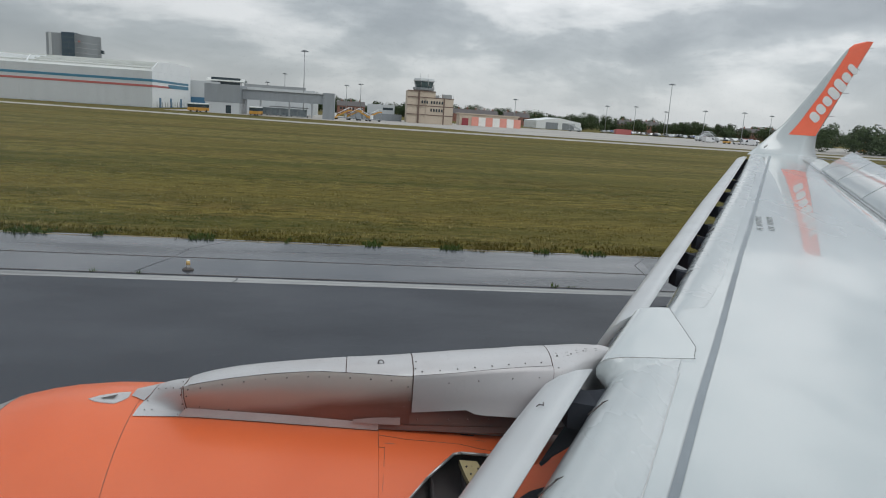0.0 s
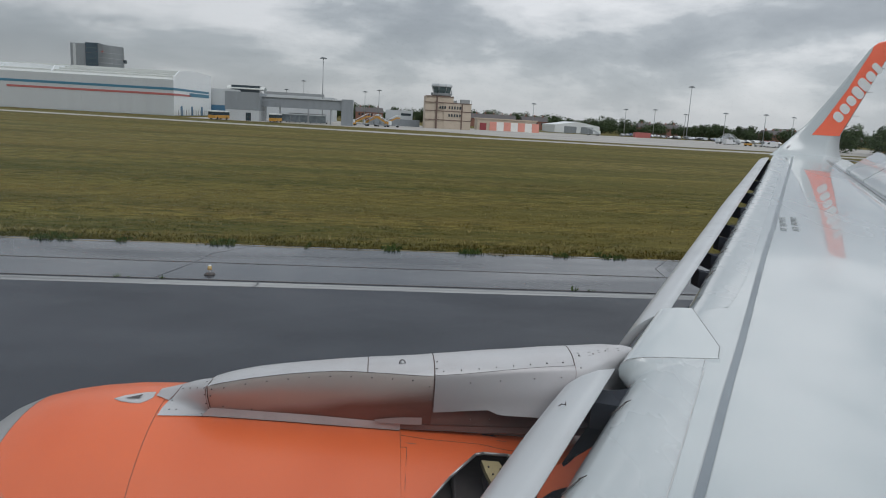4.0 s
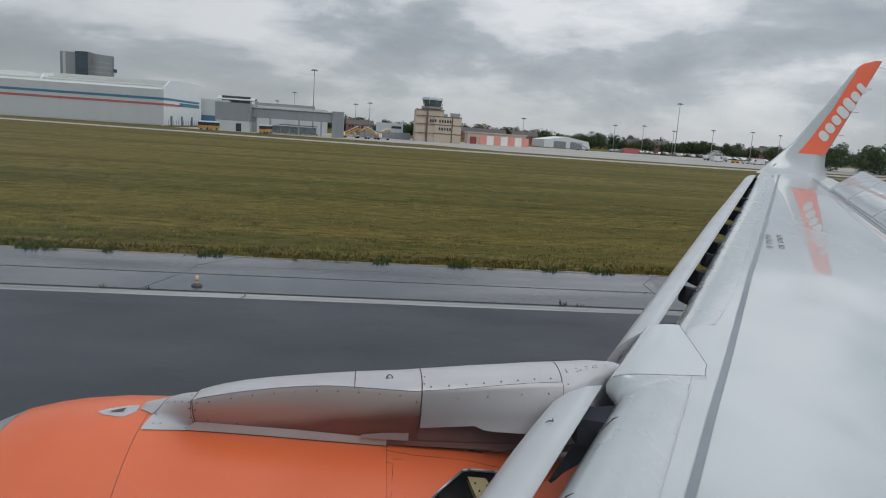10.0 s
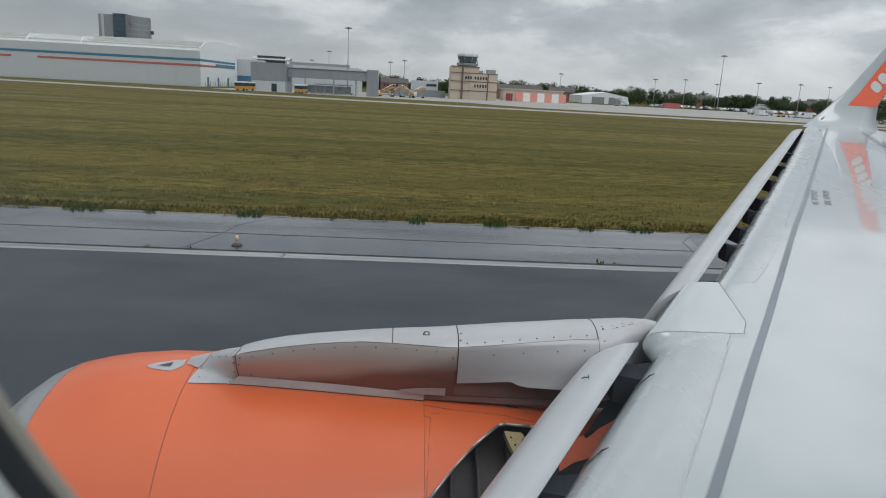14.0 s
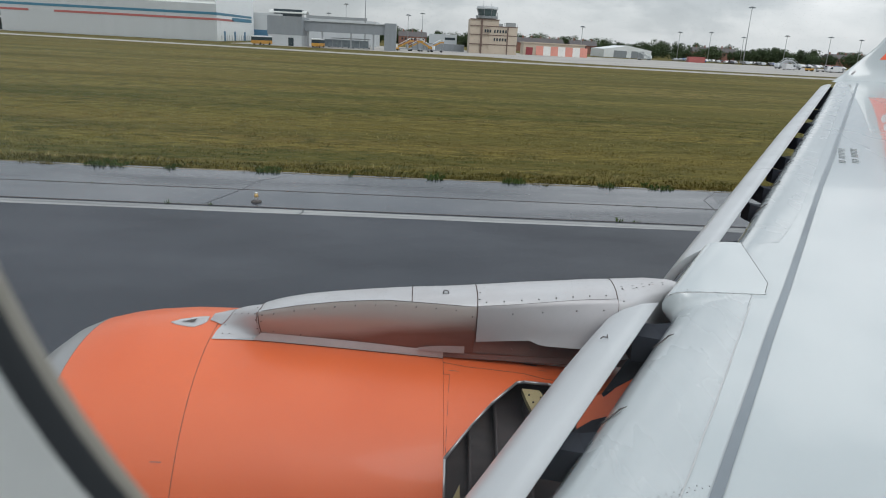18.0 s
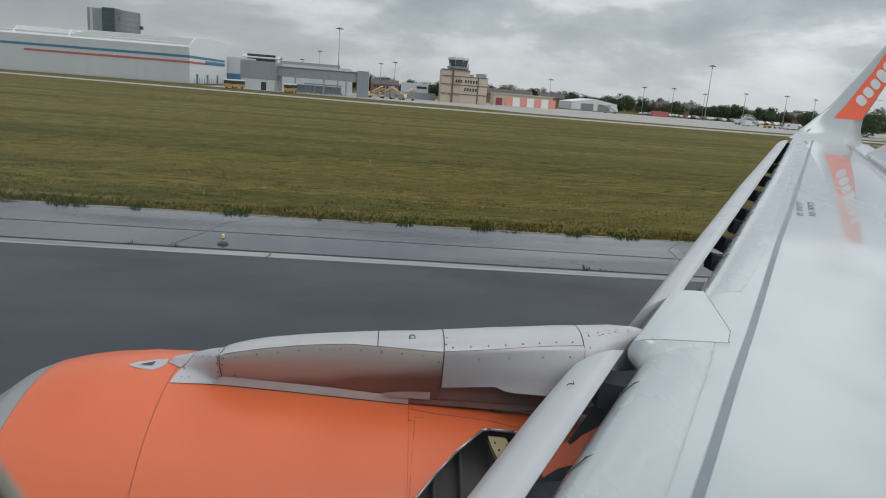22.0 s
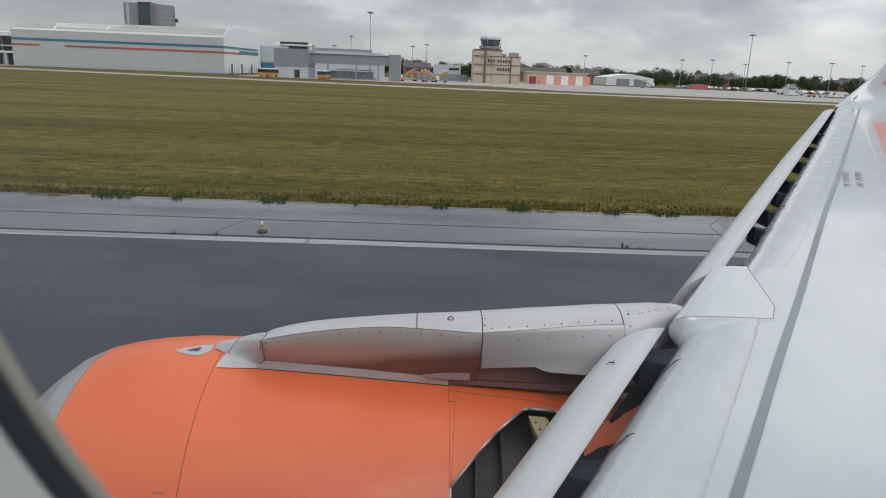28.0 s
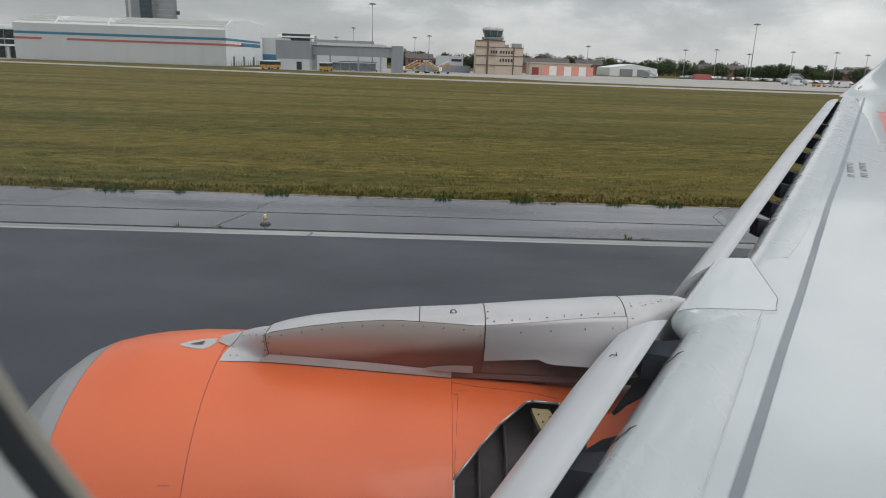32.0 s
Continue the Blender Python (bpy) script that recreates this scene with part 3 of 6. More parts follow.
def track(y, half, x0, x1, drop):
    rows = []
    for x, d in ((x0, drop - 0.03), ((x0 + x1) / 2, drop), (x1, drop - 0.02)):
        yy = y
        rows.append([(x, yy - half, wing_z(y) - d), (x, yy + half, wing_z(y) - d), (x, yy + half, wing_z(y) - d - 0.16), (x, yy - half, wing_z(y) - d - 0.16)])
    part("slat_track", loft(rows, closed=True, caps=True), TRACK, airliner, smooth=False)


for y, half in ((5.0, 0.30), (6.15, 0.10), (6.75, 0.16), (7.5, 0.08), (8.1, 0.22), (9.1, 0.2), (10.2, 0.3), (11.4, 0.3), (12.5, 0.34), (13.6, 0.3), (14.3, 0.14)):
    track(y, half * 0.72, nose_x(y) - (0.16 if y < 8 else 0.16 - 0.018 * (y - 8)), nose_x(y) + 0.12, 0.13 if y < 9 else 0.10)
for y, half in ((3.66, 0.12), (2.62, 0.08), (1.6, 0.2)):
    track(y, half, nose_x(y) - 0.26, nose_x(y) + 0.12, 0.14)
for y in (3.42, 2.72, 5.9, 6.7, 7.6):
    part("bonding_lead", tube((nose_x(y) - 0.035, y - 0.02, wing_z(y) - 0.10), (nose_x(y) + 0.055, y + 0.02, wing_z(y) - 0.048), 0.005, 0.004, 6), GAPLINE, airliner)
    part("bonding_lead", tube((nose_x(y) + 0.05, y + 0.018, wing_z(y) - 0.046), (nose_x(y) + 0.09, y + 0.032, wing_z(y) - 0.036), 0.004, 0.002, 6), GAPLINE, airliner)
# dark sheets added below the gap to stand for the wing's shade
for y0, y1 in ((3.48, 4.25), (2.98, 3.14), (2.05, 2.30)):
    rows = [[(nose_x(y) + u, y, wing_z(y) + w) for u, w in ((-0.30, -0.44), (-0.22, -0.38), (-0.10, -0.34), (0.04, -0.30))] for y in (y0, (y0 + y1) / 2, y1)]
    part("slat_bay", thick(loft(rows), 0.02), TRACK, airliner, "dark sheet standing in for shade in the slat gap")
mark = bmesh.new()
for p, q in (((1.025, 3.37), (1.045, 3.39)), ((1.045, 3.39), (1.065, 3.382)), ((1.065, 3.382), (1.073, 3.415))):
    add_tube(mark, (*p, wing_z(3.45) - 0.044), (*q, wing_z(3.45) - 0.040), 0.003, n=6)
part("latch_mark", mark, GAPLINE, inner)


# fixed leading edge over the pylon
CAP_Y = 3.915


def cap_rear(y):
    return lerp([(3.9, 2.185), (3.935, 2.190), (4.094, 2.282), (4.76, 2.405), (4.95, 2.45)], y)


CAP_NOSE = [(0.13, -0.22), (0.05, -0.175), (0.008, -0.12), (0.0, -0.075), (0.012, -0.040), (0.04, -0.014), (0.08, -0.002), (0.14, 0.005), (0.22, 0.008)]


def cap_row(y):
    f, r, z = 1.545 + 0.655 * (y - CAP_Y), cap_rear(y), wing_z(y)
    row = [(f + u, y, z + w) for u, w in CAP_NOSE]
    return row + [(f + 0.22 + (r - f - 0.22) * q, y, z + 0.008 - 0.002 * q) for q in (0.25, 0.5, 0.75, 1.0)]


def cap_fillet(v):
    """Concave blend from the cap's inboard edge down on to the wing's nose."""
    k, y = (1 - v) ** 3.0, CAP_Y - 0.12 * v
    n, z = nose_x(y), wing_z(y)
    base = [(0.08, -0.30), (0.0, -0.26), (-0.045, -0.20), (-0.04, -0.15), (-0.005, -0.095), (0.05, -0.058), (0.10, -0.036), (0.17, -0.020), (0.25, -0.012)]
    low = [(n + u, z + w) for u, w in base] + [(n + 0.25 + (cap_rear(3.9) - n - 0.25) * q, z - 0.010 + 0.010 * q) for q in (0.25, 0.5, 0.75, 1.0)]
    return [(p[0] * k + x * (1 - k), y, (p[2] - wing_z(CAP_Y) + z) * k + w * (1 - k) - 0.003 - 0.006 * (v > 0.9)) for p, (x, w) in zip(cap_row(CAP_Y), low)]


cap = part("pylon_cap", thick(loft([cap_row(y) for y in (CAP_Y, 3.98, 4.05, 4.09, 4.2, 4.35, 4.5, 4.65, 4.76, 4.80)]), 0.004), WHITE, airliner, "white leading-edge fairing over the pylon")
part("cap_fillet", loft([cap_fillet(v) for v in (0.0, 0.06, 0.14, 0.25, 0.4, 0.6, 0.8, 1.0)]), NOSE, cap, "dull white fillet below the fairing's edge")
for i in range(5):
    part("rivet", dot, None, cap, at=pose(1.70 + i * 0.095, CAP_Y + 0.022, wing_z(CAP_Y + 0.02) + 0.008 - 0.0004 * i))
for i in range(8):
    y = 4.12 + i * 0.075
    part("rivet", dot, None, cap, at=pose(cap_rear(y) - 0.03, y, wing_z(y) + 0.0066))
for i in range(9):
    y = 3.90 - i * 0.021
    part("rivet", dot, None, wing, at=pose(2.09 - i * 0.013, y, wing_z(y) + 0.001))
cap_joint = bmesh.new()
edge = [(cap_rear(y), y, wing_z(y) + 0.006) for y in (3.915, 3.95, 4.0, 4.09, 4.3, 4.5, 4.70, 4.76, 4.80)]
for p, q in zip(edge, edge[1:]):
    add_tube(cap_joint, p, q, 0.0016, n=6)
part("panel_joint", cap_joint, GAPLINE, cap)
cap_edge = bmesh.new()
edge = [(x, y - 0.002, z - 0.004) for x, y, z in cap_row(CAP_Y)[4:]]
for p, q in zip(edge, edge[1:]):
    add_tube(cap_edge, p, q, 0.0022, n=6)
part("panel_joint", cap_edge, SEAL, cap)


# winglet
LE = [(4.0, 9.06), (4.12, 9.20), (4.4, 9.5), (4.78, 9.89), (5.6, 10.5), (6.3, 10.98), (6.52, 11.13), (6.66, 11.3), (6.75, 11.6)]
TE = [(4.0, 10.86), (4.1, 10.80), (4.25, 10.75), (4.53, 10.74), (5.6, 11.24), (6.75, 11.77)]


def winglet_point(z, c, side):
    k = 1.0 + 0.018 * (1 - math.exp(-(z - 4.0) * 3)) + 0.004 * (z - 4)
    a, b = lerp(LE, z), lerp(TE, z)
    t = (0.065 - 0.018 * (z - 4)) * 1.6 * math.sqrt(c) * (1 - c) + 0.004
    return ((a + (b - a) * c) * k, 15.3 * k - side * t, 4.45 + (z - 4.45) * k)


def winglet_skin(levels, chords, lift):
    return loft([[(x, y - lift, zz) for x, y, zz in (winglet_point(z, c(z), 1) for c in chords)] for z in levels])


LEVELS = [4.0, 4.06, 4.12, 4.2, 4.3, 4.4, 4.55, 4.78, 5.1, 5.6, 6.0, 6.3, 6.45, 6.52, 6.6, 6.66, 6.71, 6.75]
loop = [(0, 1), (0.02, 1), (0.08, 1), (0.2, 1), (0.4, 1), (0.7, 1), (1, 1), (0.7, -1), (0.4, -1), (0.2, -1), (0.08, -1), (0.02, -1)]
winglet = part("winglet", loft([[winglet_point(z, c, s) for c, s in loop] for z in LEVELS], closed=True, caps=True), WHITE, airliner, "upswept white winglet with an orange panel")


def mark_from(z):
    return lerp([(4.52, 0.34), (5.6, 0.30), (6.3, 0.16), (6.5, 0.12), (6.56, 0.0), (6.75, 0.0)], z)


part("orange_panel", winglet_skin([4.52, 4.8, 5.1, 5.6, 6.0, 6.3, 6.45, 6.52, 6.57, 6.62, 6.66, 6.71, 6.745],
                                  [lambda z, q=q: mark_from(z) + (0.97 - mark_from(z)) * q for q in (0, 0.1, 0.25, 0.45, 0.7, 1)], 0.005), ORANGE_MARK, winglet, "orange livery panel")
for i, (h, w) in enumerate(((0.30, 0.20), (0.29, 0.20), (0.28, 0.19), (0.38, 0.20), (0.40, 0.21), (0.28, 0.20), (0.34, 0.15))):
    f = (i + 0.5) / 7
    z0 = 4.86 + 1.33 * f
    cc = (10.52 + 0.90 * f - lerp(LE, z0)) / (lerp(TE, z0) - lerp(LE, z0))
    x, y, z = winglet_point(z0, cc, 1)
    letter = bmesh.new()
    bmesh.ops.create_cube(letter, size=1)
    for v in letter.verts:
        v.co = Vector((v.co.x * w * 0.98, v.co.y * 0.035, v.co.z * h * 0.90))
    bmesh.ops.bevel(letter, geom=[e for e in letter.edges if abs((e.verts[0].co - e.verts[1].co).y) > 0.03], offset=w * 0.42, segments=6, profile=0.5, affect="EDGES")
    part("marking_blob", letter, LETTER, winglet, smooth=False, at=pose(x, y - 0.006, z, 0, -55, 0))
for z in (5.0, 5.55, 6.1, 6.6):
    x, y, zz = winglet_point(z, 1.0, 1)
    part("static_wick", tube((x - 0.02, y, zz), (x + 0.17, y, zz), 0.006, 0.003, 5), GAPLINE, winglet)
lamp_fairing = bmesh.new()
bmesh.ops.create_uvsphere(lamp_fairing, u_segments=10, v_segments=6, radius=1, matrix=Matrix.LocRotScale((9.42, 15.16, 4.22), Euler((0, radians(-45), 0)), (0.06, 0.02, 0.026)))
part("navigation_light", lamp_fairing, SEAL, winglet)


# engine nacelle
AY, AZ = 4.02, 1.4955
NAC = [(-2.44, 0.738), (-2.425, 0.77), (-2.38, 0.825), (-2.33, 0.878), (-2.25, 0.957), (-2.12, 1.059), (-2.0, 1.115), (-1.85, 1.153), (-1.7, 1.178), (-1.45, 1.200),
       (-1.2, 1.201), (-0.8, 1.182), (-0.4, 1.156), (0.2, 1.105), (0.6, 1.06), (0.9, 1.019), (1.15, 0.979), (1.5, 0.916), (1.9, 0.841)]


def on_nacelle(x, deg, lift=0.0):
    r, a = lerp(NAC, x) + lift, radians(deg)
    return (x, AY - r * math.sin(a), AZ + r * math.cos(a))


def cowl(x0, x1, a0=-180, a1=180, n=72, depth=0.02, lift=0.0, steps=10):
    xs = sorted({x0, x1, *[x for x, r in NAC if x0 < x < x1], *[x0 + (x1 - x0) * i / steps for i in range(steps + 1)]})
    bm = loft([[on_nacelle(x, a0 + (a1 - a0) * i / n, lift) for i in range(n if a1 - a0 == 360 else n + 1)] for x in xs], closed=a1 - a0 == 360)
    return thick(bm, depth)


part("inlet_lip", cowl(-2.44, -1.9845), LIP, airliner, "bare grey metal engine inlet lip")
bm = loft([[(x, AY - r * math.sin(i * math.tau / 48), AZ + r * math.cos(i * math.tau / 48)) for i in range(48)] for x, r in ((-2.44, 0.745), (-2.41, 0.70), (-2.3, 0.69), (-1.9, 0.78), (-1.6, 0.80))], closed=True)
part("inlet_duct", bm, LIP, airliner)
bm = bmesh.new()
bmesh.ops.create_circle(bm, cap_ends=True, radius=0.82, segments=40, matrix=pose(-1.6, AY, AZ, 0, 90, 0))
part("fan_face", bm, DARK, airliner)
bm = loft([[(x, AY - r * math.sin(i * math.tau / 48), AZ + r * math.cos(i * math.tau / 48)) for i in range(48)] for x, r in ((-2.1, 0.95), (-1.2, 1.12), (0.19, 1.075))], closed=True)
part("inner_barrel", bm, GAPLINE, airliner)
inlet_cowl = part("inlet_cowl", cowl(-1.982, -1.2015, a0=-180, a1=180), ORANGE, airliner, "orange painted inlet cowl")
part("fan_cowl", cowl(-1.199, 0.2040), ORANGE, airliner, "orange painted fan cowl")


def door_top(x):
    return lerp([(0.2, 45.0), (0.36, 34.6), (0.483, 26.5), (0.65, 16.7), (0.70, 15.7), (1.2, 15.4)], x)


xs = [0.2055, 0.28, 0.36, 0.42, 0.483, 0.57, 0.65, 0.70, 0.8, 0.9, 1.0, 1.12]
bm = loft([[on_nacelle(x, -258 + (door_top(x) + 258) * i / 80) for i in range(81)] for x in xs])
reverser = part("reverser_cowl", thick(bm, 0.022), ORANGE, airliner, "orange reverser cowl with its blocker door open")
part("reverser_cowl", cowl(1.12, 1.9), ORANGE, airliner)
bm = loft([[(x, AY - r * math.sin(i * math.tau / 60), AZ + r * math.cos(i * math.tau / 60)) for i in range(60)] for x, r in ((0.19, 0.98), (0.25, 0.86), (0.7, 0.80), (1.3, 0.74), (1.9, 0.66))], closed=True)
part("reverser_duct", bm, LINER, airliner)
for x in (0.36, 0.52, 0.72, 0.95):
    bm = loft([[(x + dx, AY - r * math.sin(radians(a)), AZ + r * math.cos(radians(a))) for a in range(14, 96, 3)] for dx, r in ((0, 0.80), (0, 0.90), (0.02, 0.90), (0.02, 0.80))], closed=False)
    part("duct_rib", bm, LINER, reverser)
rim = bmesh.new()
edge = [(0.21, 100), (0.21, 80), (0.21, 60), (0.21, 45.1), (0.36, 34.7), (0.483, 26.7), (0.65, 16.9), (0.70, 15.9), (0.85, 15.6), (1.1, 15.5)]
for p, q in zip(edge, edge[1:]):
    a, b = on_nacelle(*p, -0.008), on_nacelle(*q, -0.008)
    add_tube(rim, a, b, 0.010, n=6)
part("door_rim", rim, RIM, reverser, "bare metal door frame")
bm = loft([[on_nacelle(x, a, lift) for x, a in ((0.69, 16.8), (0.80, 16.6), (0.84, 22), (0.80, 29), (0.76, 30), (0.71, 22))] for lift in (-0.05, -0.09)], closed=True, caps=True)
part("hinge_bracket", bm, BEIGE, reverser, "yellow-primed hinge bracket with dark discs for its holes")
# small raised dark discs paint the shade of the bracket's holes
for x, a in ((0.73, 19.5), (0.75, 22.5), (0.765, 25.5), (0.80, 20), (0.80, 24)):
    part("rivet", tube(on_nacelle(x, a, -0.052), on_nacelle(x, a, -0.046), 0.006, n=6), GAPLINE, reverser)
part("hinge_bracket", loft([[on_nacelle(x, a, lift) for x, a in ((0.23, 60), (0.30, 52), (0.31, 64), (0.24, 72))] for lift in (-0.06, -0.10)], closed=True, caps=True), BEIGE, reverser)
part("actuator", tube(on_nacelle(0.22, 58, -0.06), on_nacelle(0.62, 60, -0.02), 0.018, n=10), RIM, reverser, "bare metal actuator rod")
bm = loft([[on_nacelle(x, a, lift) for a in range(26, 76, 4)] for x, lift in ((1.0, 0.02), (1.2, 0.22), (1.35, 0.42))])
part("blocker_door", thick(bm, 0.05), ORANGE, airliner, "orange reverser blocker door swung outwards")

# joints on the cowls
def seam(points, r=0.004):
    bm = bmesh.new()
    for p, q in zip(points, points[1:]):
        add_tube(bm, on_nacelle(*p, 0.0005), on_nacelle(*q, 0.0005), r, n=5)
    return bm


part("cowl_joint", seam([(-1.9835, d) for d in range(-60, 101, 4)], 0.0006), GAPLINE, inlet_cowl)
part("cowl_joint", seam([(-1.2003, d) for d in range(0, 101, 4)], 0.0012), GAPLINE, inlet_cowl)
part("cowl_joint", seam([(0.2048, d) for d in (4, 7, 10, 13, 17.2)] + [(0.242, 17.1), (0.236, 22), (0.228, 30), (0.220, 38), (0.214, 44.5)], 0.0014), GAPLINE, reverser)
part("cowl_joint", seam([(x, lerp([(0.205, 11.8), (0.36, 12.6), (0.71, 12.3), (0.83, 13.6), (1.1, 13.8)], x)) for x in (0.205, 0.28, 0.36, 0.5, 0.7, 0.83, 0.95, 1.1)], 0.0014), GAPLINE, reverser)
part("drain_slot", loft([[on_nacelle(x, a, 0.003) for x in (0.715, 0.80)] for a in (6.5, 7.2)]), GAPLINE, reverser)
for x, a in ((0.24, 15.2), (0.80, 9.1), (-1.325, 48.5)):
    part("placard_bar", loft([[on_nacelle(x + d, a + e, 0.002) for d in (0, 0.06)] for e in (0, 0.25)]), DULL_BROWN, inlet_cowl if x < -1.2 else reverser)
# flush air vent on the inlet cowl
VENT = [(-1.493, 1.2), (-1.443, -0.8), (-1.345, -3.2), (-1.283, -3.9), (-1.272, 0.3), (-1.295, 2.6), (-1.328, 4.2), (-1.377, 4.0), (-1.447, 3.0)]
vc = (sum(x for x, a in VENT) / len(VENT), sum(a for x, a in VENT) / len(VENT))
bm = loft([[on_nacelle(vc[0] + (x - vc[0]) * k, vc[1] + (a - vc[1]) * k, h) for x, a in VENT] for k, h in ((1.0, 0.0008), (0.97, 0.0045), (0.86, 0.0045), (0.80, 0.002))], closed=True, caps=True)
scoop = part("vent_scoop", bm, SEAL, inlet_cowl, "grey flush air vent", smooth=False)
# flat dark triangle: the vent mouth's shade is painted, nothing is recessed
bm = bmesh.new()
bm.faces.new([bm.verts.new(on_nacelle(x, a, 0.0075)) for x, a in ((-1.426, 1.5), (-1.343, -1.3), (-1.347, 1.4))])
part("vent_opening", bm, GAPLINE, scoop)


# pylon
PY = 3.90
CREST = [(-1.198, 2.783), (-1.156, 2.812), (-1.108, 2.832), (-1.02, 2.853), (-0.9, 2.865), (-0.8, 2.898), (-0.642, 2.932), (-0.479, 2.955), (-0.3, 2.975), (-0.15, 2.990), (0.01, 3.004), (0.2, 3.016),
         (0.38, 3.030), (0.7, 3.044), (0.915, 3.046), (1.1, 3.050), (1.3, 3.046), (1.5, 3.044), (1.65, 3.038), (1.75, 3.010), (1.85, 2.950)]
CHINE = [(-1.198, 2.765), (-1.05, 2.810), (-0.85, 2.894), (-0.77, 2.910), (-0.647, 2.934), (-0.46, 2.961), (-0.3, 2.977), (-0.15, 2.986), (0.015, 2.980), (0.18, 2.972), (0.37, 2.961), (0.55, 2.968), (0.71, 2.976),
         (0.88, 2.986), (1.06, 2.992), (1.32, 2.990), (1.5, 2.997), (1.72, 2.972), (1.85, 2.942)]
WIDTH = [(-1.198, 0.16), (-1.17, 0.36), (-1.13, 0.50), (-1.08, 0.62), (-1.0, 0.75), (-0.9, 0.90), (-0.8, 1.0), (1.85, 1.0)]
BASE = [(-1.25, 2.685), (-1.1, 2.69), (-1.0, 2.672), (-0.9, 2.66), (-0.3, 2.62), (0.2, 2.575), (1.9, 2.50)]


def pylon_row(x, lift=0.0):
    c, s, w, base = lerp(CREST, x), lerp(CHINE, x), lerp(WIDTH, x), lerp(BASE, x)
    tuck = lerp([(-1.0, 0.0), (-0.86, 1.0)], x)
    left = [(-0.108 + 0.042 * tuck, base + 0.02), (-0.114 + 0.040 * tuck, base + 0.064), (-0.145, (base + s) / 2 + 0.04), (-0.161, s - 0.012), (-0.155, s), (-0.135, s + 0.5 * (c - s) + 0.006), (-0.08, c - 0.12 * (c - s)), (0.0, c)]
    right = [(0.07, c - 0.012), (0.125, c - 0.045), (0.16, c - 0.10), (0.17, c - 0.14), (0.175, (base + s) / 2), (0.185, base + 0.05), (0.19, base)]
    bend = 0.22 * min(1.0, max(0.0, (x - 0.3) / 1.2)) ** 1.3
    return [(x, PY + d * w + bend * min(1.0, 0.2 + 0.16 * k) + 0.34 * min(1.0, max(0.0, (x - 1.36) / 0.3)) * max(0.0, 1 - k / 8) - lift * (k < 5) + lift * (k > 9), z + lift * (3 < k < 11)) for k, (d, z) in enumerate(left + right)]


def pylon_panel(x0, x1, k0, k1, lift=0.006, n=14):
    bm = loft([pylon_row(x0 + (x1 - x0) * i / n, lift)[k0:k1] for i in range(n + 1)])
    return bm


XS = [-0.91 + i * 0.046 for i in range(61)]
pylon = part("pylon", loft([pylon_row(x) for x in XS], caps=False), DULL_BROWN, airliner, "grey metal engine pylon, brown along its lower side")


def over_cowl(p, lift=0.005):
    """The point itself, or lifted out of the cowl where it would sink in."""
    x, y, z = p
    r, least = math.hypot(y - AY, z - AZ), lerp(NAC, x) + lift
    return Vector((x, AY + (y - AY) * max(1.0, least / r), AZ + (z - AZ) * max(1.0, least / r)))


# the nose fairing runs down to the cowl: front edge, rear edge, each from its foot over the crest to the far side
rear = pylon_row(-0.897, 0.006)
FRONT_EDGE = [on_nacelle(-1.188, 10.5), on_nacelle(-1.182, 6.4), on_nacelle(-1.170, 2.4), (-1.139, 3.978, 2.730), (-1.114, 3.988, 2.764), (-1.105, 4.000, 2.775), (-1.098, 4.018, 2.781), (-1.10, 4.075, 2.765), (-1.11, 4.15, 2.69)]
REAR_EDGE = [on_nacelle(-0.945, 9.7), on_nacelle(-0.92, 7.8), rear[1], rear[2], rear[3], rear[5], rear[7], rear[9], rear[13]]
PLATE_EDGE = [on_nacelle(-1.228, 0.3), (-1.206, 4.020, 2.712), (-1.201, 4.030, 2.735), (-1.195, 4.045, 2.742), (-1.189, 4.062, 2.746), (-1.19, 4.09, 2.735), (-1.20, 4.13, 2.69)]


def fairing_at(s, k, lift=0.0):
    """A point of the nose fairing: s from front to rear, k along its section."""
    i = min(int(k), 7)
    a = Vector(FRONT_EDGE[i]).lerp(Vector(FRONT_EDGE[i + 1]), k - i)
    b = Vector(REAR_EDGE[i]).lerp(Vector(REAR_EDGE[i + 1]), k - i)
    rise = 0.008 * math.sin(math.pi * s) * min(1.0, max(0.0, (k - 3.5) / 2))
    return over_cowl(a.lerp(b, s) + Vector((0, -lift, rise)))


part("nose_fairing", loft([[fairing_at(q / 12, k / 2) for k in range(17)] for q in range(13)]), PYLON, pylon, "grey metal fairing blending into the cowl")
tip_rows = [[Vector((-1.262, 4.072, 2.70))] * 7, [over_cowl(Vector((-1.262, 4.072, 2.70)).lerp(Vector(p), 0.66) + Vector((-0.022, 0, 0.003))) for p in PLATE_EDGE], [over_cowl(p) for p in PLATE_EDGE], [over_cowl(Vector(p) + Vector((-0.003, 0, 0)), 0.006) for p in FRONT_EDGE[2:]]]
part("nose_tip", loft(tip_rows), PYLON, pylon, "pale rounded nose plate lying on the cowl")
for s0, ks in ((0.0, [2 + 0.5 * i for i in range(10)]), (1.0, [0.25 * i for i in range(25)])):
    bm = bmesh.new()
    pts = [fairing_at(s0, k, 0.002) for k in ks]
    for a, b in zip(pts, pts[1:]):
        add_tube(bm, a, b, 0.0011, n=5)
    part("panel_joint", bm, GAPLINE, pylon)
part("top_skin", pylon_panel(-0.893, -0.002, 4, 11), PYLON, pylon)
part("top_skin", pylon_panel(0.004, 0.384, 4, 11), PYLON, pylon)
part("top_skin", pylon_panel(0.391, 1.25, 4, 11), PYLON, pylon)
